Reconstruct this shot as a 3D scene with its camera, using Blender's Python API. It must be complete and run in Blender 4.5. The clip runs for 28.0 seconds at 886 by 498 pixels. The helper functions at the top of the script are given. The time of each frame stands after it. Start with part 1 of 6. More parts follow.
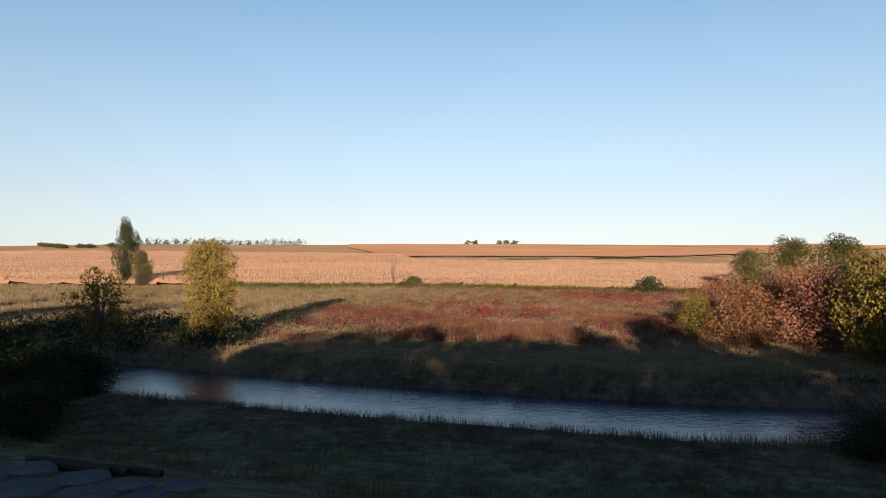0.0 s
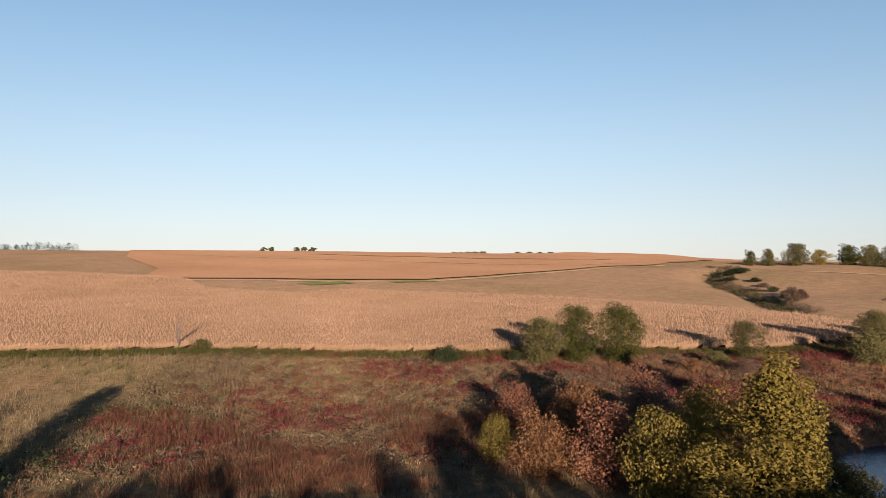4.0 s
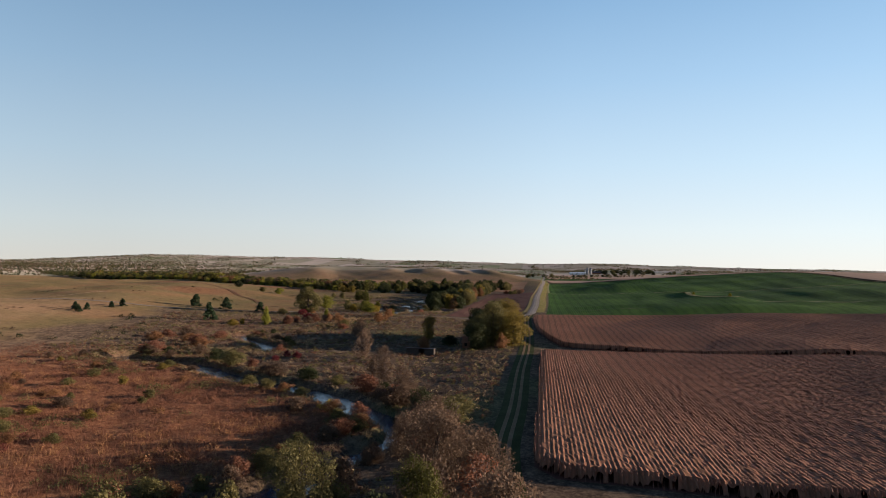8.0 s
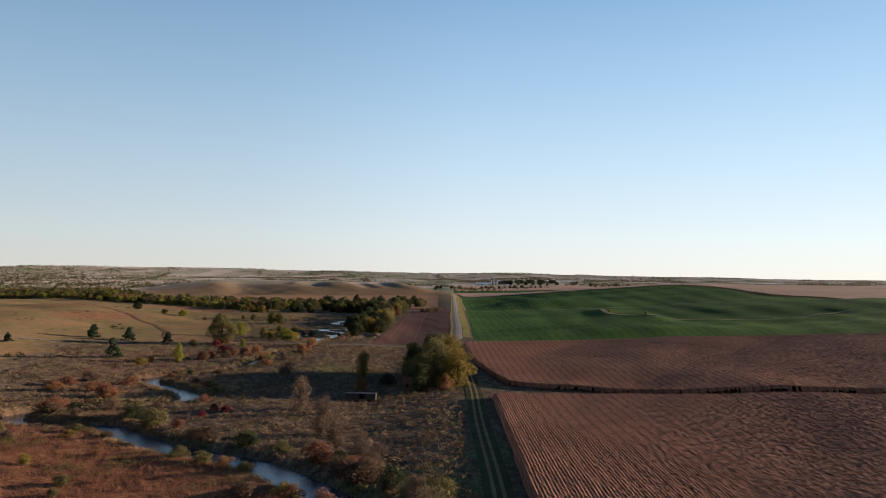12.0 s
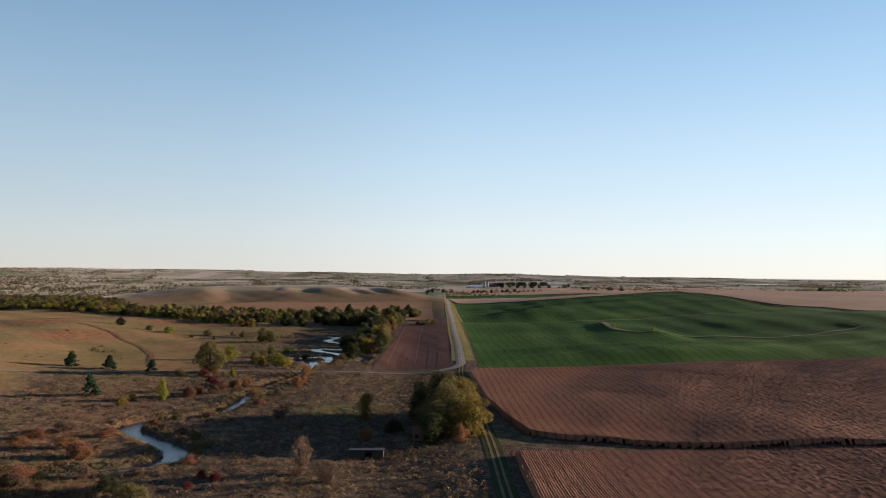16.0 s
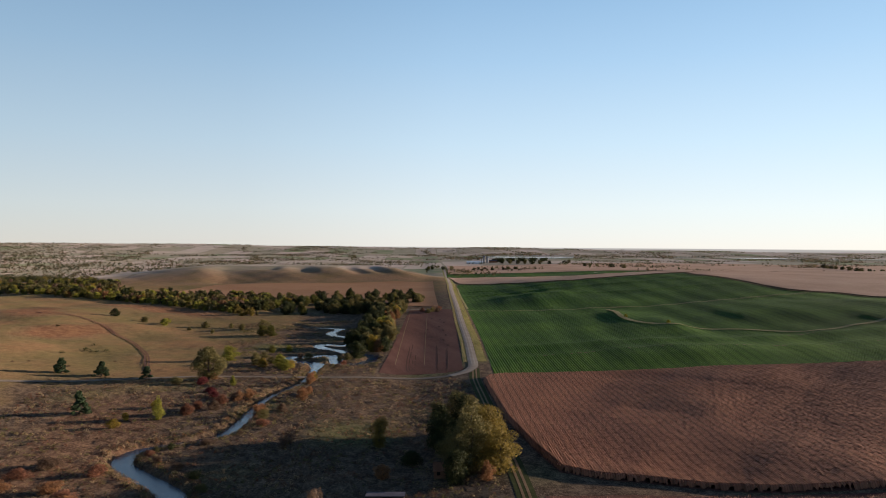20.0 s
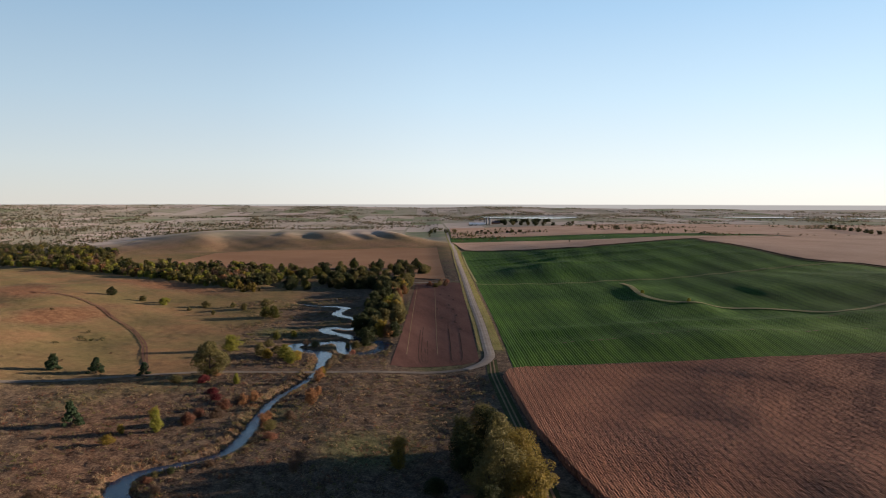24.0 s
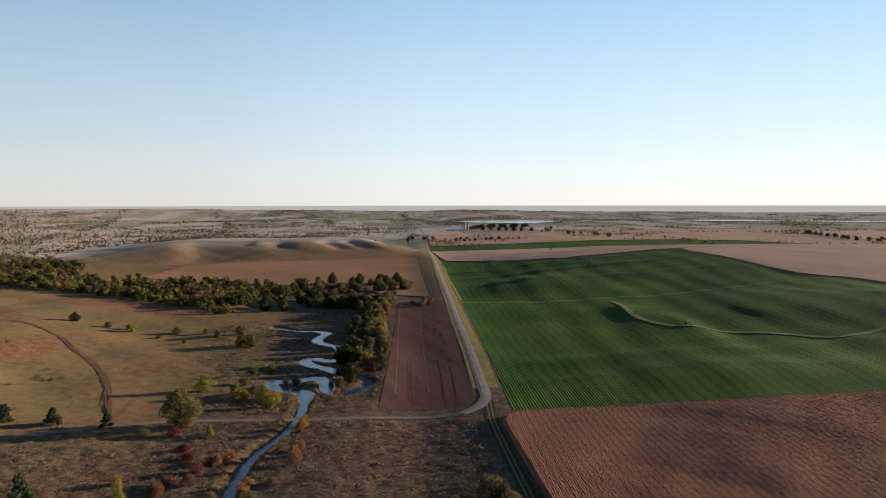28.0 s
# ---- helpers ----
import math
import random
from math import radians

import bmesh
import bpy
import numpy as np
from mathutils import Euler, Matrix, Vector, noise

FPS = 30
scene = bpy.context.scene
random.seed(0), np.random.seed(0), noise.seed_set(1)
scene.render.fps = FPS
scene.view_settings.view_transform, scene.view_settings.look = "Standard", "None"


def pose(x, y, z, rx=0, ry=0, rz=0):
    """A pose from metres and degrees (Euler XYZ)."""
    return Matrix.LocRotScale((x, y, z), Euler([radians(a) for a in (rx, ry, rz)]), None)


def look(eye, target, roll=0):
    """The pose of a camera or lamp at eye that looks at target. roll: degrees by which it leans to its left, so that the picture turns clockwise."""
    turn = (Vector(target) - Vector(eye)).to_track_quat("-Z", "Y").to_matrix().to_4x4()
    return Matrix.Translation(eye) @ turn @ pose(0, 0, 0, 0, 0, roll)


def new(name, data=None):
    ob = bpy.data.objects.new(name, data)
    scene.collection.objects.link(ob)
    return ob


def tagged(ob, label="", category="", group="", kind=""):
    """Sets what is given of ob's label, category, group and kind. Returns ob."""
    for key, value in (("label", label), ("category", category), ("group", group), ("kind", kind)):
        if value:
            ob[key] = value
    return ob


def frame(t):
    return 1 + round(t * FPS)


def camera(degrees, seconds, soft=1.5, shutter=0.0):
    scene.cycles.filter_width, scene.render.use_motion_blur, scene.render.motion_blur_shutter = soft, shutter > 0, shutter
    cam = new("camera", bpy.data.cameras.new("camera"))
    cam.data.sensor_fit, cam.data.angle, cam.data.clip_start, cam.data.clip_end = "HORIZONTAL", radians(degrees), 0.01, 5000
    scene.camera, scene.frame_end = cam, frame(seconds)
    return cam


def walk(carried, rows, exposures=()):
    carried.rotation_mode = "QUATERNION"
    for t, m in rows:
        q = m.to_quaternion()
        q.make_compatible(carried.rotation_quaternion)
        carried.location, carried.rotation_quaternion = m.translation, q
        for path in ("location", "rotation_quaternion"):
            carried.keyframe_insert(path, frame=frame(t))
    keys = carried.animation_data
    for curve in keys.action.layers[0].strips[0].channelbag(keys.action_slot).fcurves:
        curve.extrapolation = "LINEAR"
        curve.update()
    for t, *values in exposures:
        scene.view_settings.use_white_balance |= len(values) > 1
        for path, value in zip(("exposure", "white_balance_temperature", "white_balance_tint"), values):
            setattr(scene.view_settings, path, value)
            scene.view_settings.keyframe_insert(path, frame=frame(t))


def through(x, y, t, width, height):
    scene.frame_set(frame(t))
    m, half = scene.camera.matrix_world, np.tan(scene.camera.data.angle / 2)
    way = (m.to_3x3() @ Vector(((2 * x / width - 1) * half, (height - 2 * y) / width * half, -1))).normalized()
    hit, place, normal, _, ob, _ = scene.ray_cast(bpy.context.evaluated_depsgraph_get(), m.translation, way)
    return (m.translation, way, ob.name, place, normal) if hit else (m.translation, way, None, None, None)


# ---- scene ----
EXPOSURES = [(0.0, 1.9, 6500, 10), (3.0, 1.88, 6450, 10), (5.0, 1.70, 6150, 10), (6.0, 1.76, 6020, 10), (7.0, 1.82, 6120, 10), (8.0, 1.84, 6420, 10), (9.0, 1.84, 6500, 10), (15.0, 1.84, 6500, 10), (22.0, 1.88, 6500, 10), (28.0, 1.92, 6500, 10)]
cam = camera(64.34, 28.0, 0.9)
# seconds, eye (m), yaw to the left from +y, pitch up, roll (degrees)
PATH = [
    (0, 0.00, -0.01, 9.32, 7.20, 1.20, 0.10),
    (0.5, 0.03, -0.12, 10.67, 7.13, 1.11, 0.01),
    (1, 0.03, -0.18, 12.24, 7.09, 1.10, -0.08),
    (1.5, 0.02, -0.10, 14.06, 7.02, 1.13, -0.17),
    (2, -0.05, 0.21, 15.98, 6.97, 1.15, -0.26),
    (2.5, -0.14, 0.89, 17.90, 6.93, 1.22, -0.35),
    (3, -0.20, 1.90, 19.79, 3.33, 1.02, -0.19),
    (3.5, -0.25, 3.05, 21.67, -1.78, 0.83, -0.02),
    (4, -0.31, 4.30, 23.56, -9.11, 0.64, 0.14),
    (4.5, -0.36, 5.61, 25.44, -18.67, 0.44, 0.30),
    (5, -0.53, 7.27, 27.17, -29.31, 0.32, 0.40),
    (5.5, -0.72, 9.34, 28.83, -42.37, 0.29, 0.50),
    (6, -0.75, 11.69, 30.44, -55.12, 0.40, 0.60),
    (6.5, -0.41, 14.20, 32.08, -61.69, 0.53, 0.77),
    (7, 0.29, 16.80, 33.69, -74.40, 0.75, 0.95),
    (7.5, 1.36, 19.46, 35.21, -86.21, 0.88, 1.04),
    (8, 2.77, 22.11, 36.62, -96.95, 1.27, 1.00),
    (8.5, 4.49, 24.68, 37.91, -99.72, 1.58, 0.96),
    (9, 6.48, 27.06, 39.10, -100.93, 1.75, 0.98),
    (9.5, 8.71, 29.16, 40.24, -102.39, 1.92, 1.00),
    (10, 11.17, 30.93, 41.44, -103.70, 2.03, 0.99),
    (10.5, 13.85, 32.31, 42.77, -104.35, 2.07, 0.95),
    (11, 16.73, 33.33, 44.22, -104.58, 2.11, 0.88),
    (11.5, 19.79, 34.04, 45.76, -104.81, 2.12, 0.78),
    (12, 23.02, 34.54, 47.36, -104.85, 2.04, 0.68),
    (12.5, 26.39, 34.87, 48.98, -104.88, 2.01, 0.61),
    (14.5, 40.36, 35.68, 55.71, -105.66, 2.02, 0.57),
    (15, 43.92, 35.87, 57.52, -105.71, 2.02, 0.55),
    (15.5, 47.51, 36.09, 59.43, -105.76, 2.01, 0.53),
    (16, 51.12, 36.32, 61.38, -105.79, 1.96, 0.52),
    (16.5, 54.72, 36.56, 63.36, -105.83, 1.74, 0.55),
    (17, 58.30, 36.79, 65.35, -105.87, 0.95, 0.58),
    (17.5, 61.84, 37.00, 67.35, -105.92, 0.12, 0.56),
    (18, 65.32, 37.18, 69.35, -105.99, -0.35, 0.52),
    (18.5, 68.74, 37.33, 71.34, -106.02, -0.34, 0.49),
    (19, 72.10, 37.46, 73.31, -106.05, -0.36, 0.44),
    (19.5, 75.43, 37.60, 75.26, -106.04, -0.36, 0.40),
    (20, 78.74, 37.74, 77.17, -106.06, -0.36, 0.38),
    (20.5, 82.06, 37.84, 79.07, -106.07, -0.39, 0.31),
    (21, 85.45, 37.92, 80.94, -106.09, -0.39, 0.23),
    (21.5, 88.92, 37.96, 82.82, -106.08, -0.78, 0.19),
    (22, 92.51, 37.99, 84.68, -106.09, -1.62, 0.14),
    (22.5, 96.24, 38.01, 86.54, -106.11, -2.64, 0.10),
    (24.5, 111.71, 38.01, 93.99, -106.07, -3.85, 0.09),
    (25, 115.65, 38.01, 95.85, -106.05, -3.84, 0.09),
    (25.5, 119.64, 38.00, 97.68, -106.26, -3.83, 0.02),
    (26, 123.67, 37.99, 99.49, -107.39, -3.82, -0.07),
    (26.5, 127.71, 37.98, 101.27, -108.16, -3.80, -0.11),
    (27, 131.76, 37.98, 103.03, -108.15, -3.77, -0.12),
    (27.5, 135.83, 38.00, 104.78, -108.13, -3.72, -0.12),
    (28, 139.91, 38.01, 106.54, -108.12, -3.73, -0.09),
]


def heading(x, y, z, yaw, pitch, roll):
    a, b = radians(yaw), radians(pitch)
    return look((x, y, z), (x - math.sin(a) * math.cos(b) * 50, y + math.cos(a) * math.cos(b) * 50, z + math.sin(b) * 50), roll)


walk(cam, [(t, heading(*row)) for t, *row in PATH], EXPOSURES)

# ---- world, sun ----
SUN_UP, SUN_FROM = 9.2, 180.0      # degrees: height, and the compass bearing from +y that the light comes from
world = bpy.data.worlds.new("sky")
scene.world = world
world.use_nodes = True
wn = world.node_tree
wn.nodes.clear()
w_out = wn.nodes.new("ShaderNodeOutputWorld")
w_bg = wn.nodes.new("ShaderNodeBackground")
w_sky = wn.nodes.new("ShaderNodeTexSky")
w_sky.sky_type = "NISHITA"
w_sky.sun_disc = False
w_sky.sun_elevation = radians(SUN_UP)
w_sky.sun_rotation = radians(SUN_FROM)
w_sky.altitude = 300
w_sky.air_density = 0.9
w_sky.dust_density = 0.1
w_sky.ozone_density = 2.0
w_co = wn.nodes.new("ShaderNodeTexCoord")
w_sep = wn.nodes.new("ShaderNodeSeparateXYZ")
w_map = wn.nodes.new("ShaderNodeMapRange")
w_map.inputs[1].default_value, w_map.inputs[2].default_value = -0.0028, -0.0043
w_clear = wn.nodes.new("ShaderNodeValToRGB")            # clear autumn air: milky at the horizon, deep blue overhead
AIR = [(0.0, (0.79, 0.79, 0.785)), (0.05, (0.745, 0.81, 0.85)), (0.14, (0.58, 0.74, 0.87)), (0.25, (0.40, 0.60, 0.81)), (0.38, (0.24, 0.43, 0.67)), (0.60, (0.06, 0.15, 0.33)), (1.0, (0.015, 0.045, 0.13))]
for k in range(len(AIR) - 2):
    w_clear.color_ramp.elements.new(0.1 + 0.1 * k)
for k, (p, c) in enumerate(AIR):
    w_clear.color_ramp.elements[k].position = p
for k, (p, c) in enumerate(AIR):
    w_clear.color_ramp.elements[k].color = (*c, 1)
w_gain = wn.nodes.new("ShaderNodeMix")
w_gain.data_type, w_gain.blend_type = "RGBA", "MULTIPLY"
w_gain.inputs[0].default_value, w_gain.inputs[7].default_value = 1.0, (5.4, 5.4, 5.4, 1)
w_side = wn.nodes.new("ShaderNodeMapRange")
w_side.inputs[1].default_value, w_side.inputs[2].default_value = -1.0, 1.0
w_round = wn.nodes.new("ShaderNodeValToRGB")            # a clear sky is deepest at right angles to the sun
ROUND = [(0.0, 0.62), (0.2, 0.60), (0.36, 0.56), (0.5, 0.47), (0.66, 0.42), (0.8, 0.43), (0.9, 0.49), (1.0, 0.56)]
for k in range(len(ROUND) - 2):
    w_round.color_ramp.elements.new(0.1 + 0.1 * k)
for k, (p, v) in enumerate(ROUND):
    w_round.color_ramp.elements[k].position = p
for k, (p, v) in enumerate(ROUND):
    w_round.color_ramp.elements[k].color = (v, v, v, 1)
w_twice = wn.nodes.new("ShaderNodeMath")
w_twice.operation = "MULTIPLY"
w_twice.inputs[1].default_value = 10.8
w_blend = wn.nodes.new("ShaderNodeMix")
w_blend.data_type = "RGBA"
w_blend.inputs[0].default_value = 0.85
w_mix = wn.nodes.new("ShaderNodeMix")
w_mix.data_type = "RGBA"
w_mix.inputs[7].default_value = (2.5, 2.36, 2.30, 1)     # the hazy plain past the last fields
wn.links.new(w_co.outputs["Generated"], w_sep.inputs[0])
wn.links.new(w_sep.outputs[2], w_map.inputs[0])
wn.links.new(w_map.outputs[0], w_mix.inputs[0])
wn.links.new(w_sep.outputs[2], w_clear.inputs[0])
wn.links.new(w_clear.outputs[0], w_gain.inputs[6])
wn.links.new(w_sep.outputs[1], w_side.inputs[0])
wn.links.new(w_side.outputs[0], w_round.inputs[0])
wn.links.new(w_round.outputs[0], w_twice.inputs[0])
wn.links.new(w_twice.outputs[0], w_gain.inputs[7])
wn.links.new(w_sky.outputs[0], w_blend.inputs[6])
wn.links.new(w_gain.outputs[2], w_blend.inputs[7])
wn.links.new(w_blend.outputs[2], w_mix.inputs[6])
wn.links.new(w_mix.outputs[2], w_bg.inputs[0])
w_bg.inputs[1].default_value = 0.05
wn.links.new(w_bg.outputs[0], w_out.inputs[0])

sun = new("sun", bpy.data.lights.new("sun", "SUN"))
sun.data.energy, sun.data.angle, sun.data.color = 4.7, radians(0.53), (1.0, 0.795, 0.615)
sun.matrix_world = look((0, -math.cos(radians(SUN_UP)), math.sin(radians(SUN_UP))), (0, 0, 0))

# ---- materials ----
def ramp(nt, stops):
    r = nt.nodes.new("ShaderNodeValToRGB")
    el = r.color_ramp.elements
    while len(el) < len(stops):
        el.new(0.5)
    for e, (p, c) in zip(el, stops):
        e.position, e.color = p, (*c, 1)
    return r


def noise_node(nt, scale, detail=4.0, rough=0.6, stretch=None):
    co = nt.nodes.new("ShaderNodeTexCoord")
    n = nt.nodes.new("ShaderNodeTexNoise")
    n.inputs["Scale"].default_value, n.inputs["Detail"].default_value, n.inputs["Roughness"].default_value = scale, detail, rough
    if stretch:
        m = nt.nodes.new("ShaderNodeMapping")
        m.inputs["Rotation"].default_value = (0, 0, stretch[3] if len(stretch) > 3 else 0)
        m.inputs["Scale"].default_value = stretch[:3]
        nt.links.new(co.outputs["Object"], m.inputs[0])
        nt.links.new(m.outputs[0], n.inputs[0])
    else:
        nt.links.new(co.outputs["Object"], n.inputs[0])
    return n


def mixed(nt, fac, a, b, mode="MIX"):
    m = nt.nodes.new("ShaderNodeMix")
    m.data_type, m.blend_type = "RGBA", mode
    for sock, v in ((m.inputs[0], fac), (m.inputs[6], a), (m.inputs[7], b)):
        if isinstance(v, bpy.types.NodeSocket):
            nt.links.new(v, sock)
        elif isinstance(v, tuple):
            sock.default_value = (*v, 1)
        else:
            sock.default_value = v
    return m.outputs[2]


def blank(name, rough=0.9, spec=0.2):
    m = bpy.data.materials.new(name)
    m.use_nodes = True
    p = m.node_tree.nodes["Principled BSDF"]
    p.inputs["Roughness"].default_value = rough
    p.inputs["Specular IOR Level"].default_value = spec
    return m, m.node_tree, p


def bumped(nt, p, height, strength, dist):
    b = nt.nodes.new("ShaderNodeBump")
    b.inputs["Strength"].default_value, b.inputs["Distance"].default_value = strength, dist
    nt.links.new(height, b.inputs["Height"])
    nt.links.new(b.outputs[0], p.inputs["Normal"])


def soil(name, dark, mid, light, big=0.02, small=0.8, bump=0.5, dist=0.3, stretch=None, rough=0.95, patch=0.5):
    """Earth, grass or stubble: broad patches and a fine grain."""
    m, nt, p = blank(name, rough, 0.02 if rough > 0.8 else 0.3)
    p.inputs["Diffuse Roughness"].default_value = 0.45 if rough > 0.8 else 0.0
    a = noise_node(nt, big, 5, 0.6, stretch)
    b = noise_node(nt, small, 6, 0.75, stretch)
    ra = ramp(nt, [(0.3, dark), (0.5, mid), (0.72, light)])
    rb = ramp(nt, [(0.3, dark), (0.5, mid), (0.7, light)])
    nt.links.new(a.outputs[0], ra.inputs[0])
    nt.links.new(b.outputs[0], rb.inputs[0])
    nt.links.new(mixed(nt, patch, ra.outputs[0], rb.outputs[0]), p.inputs["Base Color"])
    bumped(nt, p, b.outputs[0], bump, dist)
    return m


def foliage(name, dark, mid, light, through=0.33):
    """Leaves: colour by plant and by leaf."""
    dark, mid, light = ((r, g, b * 1.12) for r, g, b in (dark, mid, light))
    m, nt, p = blank(name, 0.75, 0.1)
    oi = nt.nodes.new("ShaderNodeObjectInfo")
    ge = nt.nodes.new("ShaderNodeNewGeometry")
    big = noise_node(nt, 0.45, 2)
    r = ramp(nt, [(0.0, dark), (0.5, mid), (1.0, light)])
    ad = nt.nodes.new("ShaderNodeMath")
    ad.operation = "MULTIPLY_ADD"
    ad.inputs[1].default_value = 0.32
    nt.links.new(ge.outputs["Random Per Island"], ad.inputs[0])
    ad2 = nt.nodes.new("ShaderNodeMath")
    ad2.operation = "MULTIPLY_ADD"
    ad2.inputs[1].default_value, ad2.inputs[2].default_value = 0.9, -0.2
    nt.links.new(big.outputs[0], ad2.inputs[0])
    nt.links.new(ad2.outputs[0], ad.inputs[2])
    nt.links.new(ad.outputs[0], r.inputs[0])
    hs = nt.nodes.new("ShaderNodeHueSaturation")
    mr = nt.nodes.new("ShaderNodeMapRange")
    mr.inputs[3].default_value, mr.inputs[4].default_value = 0.75, 1.25
    nt.links.new(oi.outputs["Random"], mr.inputs[0])
    nt.links.new(mr.outputs[0], hs.inputs["Value"])
    nt.links.new(r.outputs[0], hs.inputs["Color"])
    nt.links.new(hs.outputs[0], p.inputs["Base Color"])
    tr = nt.nodes.new("ShaderNodeBsdfTranslucent")
    nt.links.new(hs.outputs[0], tr.inputs[0])
    mx = nt.nodes.new("ShaderNodeMixShader")
    mx.inputs[0].default_value = through
    nt.links.new(p.outputs[0], mx.inputs[1])
    nt.links.new(tr.outputs[0], mx.inputs[2])
    nt.links.new(mx.outputs[0], nt.nodes["Material Output"].inputs[0])
    return m


LEAF = {
    "yellow": foliage("leaf_yellow", (0.065, 0.050, 0.009), (0.173, 0.122, 0.018), (0.259, 0.194, 0.029)),
    "lime": foliage("leaf_lime", (0.047, 0.056, 0.010), (0.127, 0.121, 0.018), (0.213, 0.186, 0.029)),
    "green": foliage("leaf_green", (0.026, 0.030, 0.007), (0.068, 0.066, 0.014), (0.120, 0.110, 0.022)),
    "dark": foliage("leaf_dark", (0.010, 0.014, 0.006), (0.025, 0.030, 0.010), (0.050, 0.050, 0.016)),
    "olive": foliage("leaf_olive", (0.036, 0.035, 0.013), (0.091, 0.078, 0.026), (0.154, 0.130, 0.043)),
    "ochre": foliage("leaf_ochre", (0.050, 0.038, 0.009), (0.150, 0.110, 0.022), (0.255, 0.190, 0.040)),
    "orange": foliage("leaf_orange", (0.062, 0.027, 0.012), (0.165, 0.082, 0.034), (0.259, 0.145, 0.060)),
    "rust": foliage("leaf_rust", (0.053, 0.022, 0.012), (0.146, 0.064, 0.035), (0.239, 0.120, 0.064)),
    "red": foliage("leaf_red", (0.043, 0.009, 0.009), (0.108, 0.022, 0.022), (0.173, 0.050, 0.043)),
    "brown": foliage("leaf_brown", (0.036, 0.023, 0.014), (0.094, 0.061, 0.037), (0.151, 0.108, 0.065)),
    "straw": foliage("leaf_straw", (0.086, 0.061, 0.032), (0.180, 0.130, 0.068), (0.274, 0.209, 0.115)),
    "cedar": foliage("leaf_cedar", (0.007, 0.014, 0.006), (0.018, 0.030, 0.012), (0.036, 0.047, 0.018), 0.1),
    # grass of the near bank, its brown darkened to hold tree shade
    "grass": foliage("leaf_shaded_grass", (0.038, 0.028, 0.016), (0.087, 0.064, 0.036), (0.140, 0.104, 0.061)),
    "corn": foliage("leaf_corn", (0.120, 0.055, 0.037), (0.225, 0.108, 0.073), (0.315, 0.170, 0.117), 0.1),
    "gold": foliage("leaf_gold_corn", (0.106, 0.063, 0.039), (0.172, 0.108, 0.066), (0.234, 0.155, 0.101), 0.15),
}
ROAD_TILT = math.atan2(-0.255, 0.967)
BARK = soil("bark", (0.024, 0.020, 0.016), (0.056, 0.044, 0.036), (0.104, 0.088, 0.072), 0.8, 9, 0.6, 0.05)
TWIG = soil("twig", (0.048, 0.036, 0.032), (0.096, 0.072, 0.064), (0.160, 0.128, 0.112), 0.8, 9, 0.3, 0.02)
GRAVEL = soil("gravel", (0.109, 0.086, 0.070), (0.179, 0.150, 0.128), (0.256, 0.224, 0.192), 0.15, 3, 0.3, 0.05)
DIRT = soil("field_dirt", (0.046, 0.022, 0.018), (0.088, 0.043, 0.034), (0.132, 0.070, 0.056), 0.03, 0.7, 0.6, 0.2, (0.25, 2.0, 1.0, -ROAD_TILT))
# dry stubble, paler and bluer than its own tone to stand for distance haze
HAZED_STUBBLE = soil("stubble", (0.200, 0.121, 0.083), (0.297, 0.192, 0.137), (0.373, 0.259, 0.193), 0.012, 0.5, 0.4, 0.2)
TILLED = soil("tilled", (0.138, 0.074, 0.042), (0.185, 0.103, 0.060), (0.232, 0.136, 0.082), 0.01, 0.4, 0.25, 0.2)
VERGE = soil("verge", (0.075, 0.070, 0.024), (0.155, 0.140, 0.052), (0.230, 0.200, 0.084), 0.1, 1.5, 0.7, 0.3)
LANE_SHADE = soil("lawn", (0.018, 0.022, 0.009), (0.038, 0.042, 0.016), (0.062, 0.064, 0.028), 0.2, 4, 0.5, 0.08)
STONE = soil("flagstone", (0.05, 0.047, 0.05), (0.085, 0.081, 0.085), (0.13, 0.126, 0.126), 0.7, 5, 0.3, 0.02)

# ---- the lie of the land ----
JX, JY, UX, UY = 455.0, -88.0, 0.967, -0.255       # the road junction, and the way along the road
ROAD_TURN = math.atan2(UY, UX)


def uv(x, y):
    return (x - JX) * UX + (y - JY) * UY, -(x - JX) * UY + (y - JY) * UX


def xy(u, v):
    return JX + u * UX - v * UY, JY + u * UY + v * UX


def sst(a, b, x):
    t = np.clip((x - a) / (b - a), 0, 1)
    return t * t * (3 - 2 * t)


def bump(x, y, cx, cy, rx, ry, h, a=0.0):
    c, s = math.cos(radians(a)), math.sin(radians(a))
    p, q = ((x - cx) * c + (y - cy) * s) / rx, (-(x - cx) * s + (y - cy) * c) / ry
    return h * np.exp(-(p * p + q * q))


# hills: centre, radii, height, turn
HILLS_NORTH = [(-380, 760, 260, 200, 4, 0), (-160, 560, 160, 90, 2, 10), (320, 400, 130, 90, 7, 0), (0, 340, 150, 60, 1.5, 0)]
HILLS_EAST = [(760, 200, 190, 75, 9, -8), (900, 330, 320, 120, 8, -10), (560, 200, 120, 45, 3.5, 0), (430, 240, 130, 50, 3, -20)]
RAVINES = [(63, 7.5, 80, 34, 1450), (-92, 5.5, 23, 28, 1530), (-195, 6.0, 25, 22, 1510), (-241, 5.5, 17, 18, 1520), (-307, 4.4, 18, 16, 1530), (-29, 3.4, 18, 26, 1580)]     # y, depth, reach south, reach north, head
LAKES = [(3290, -1320, 240, 290, -0.39, -0.92, 18.0), (2830, -2400, 620, 85, -0.587, -0.81, 21.0)]       # centre, half length, half depth, direction, level
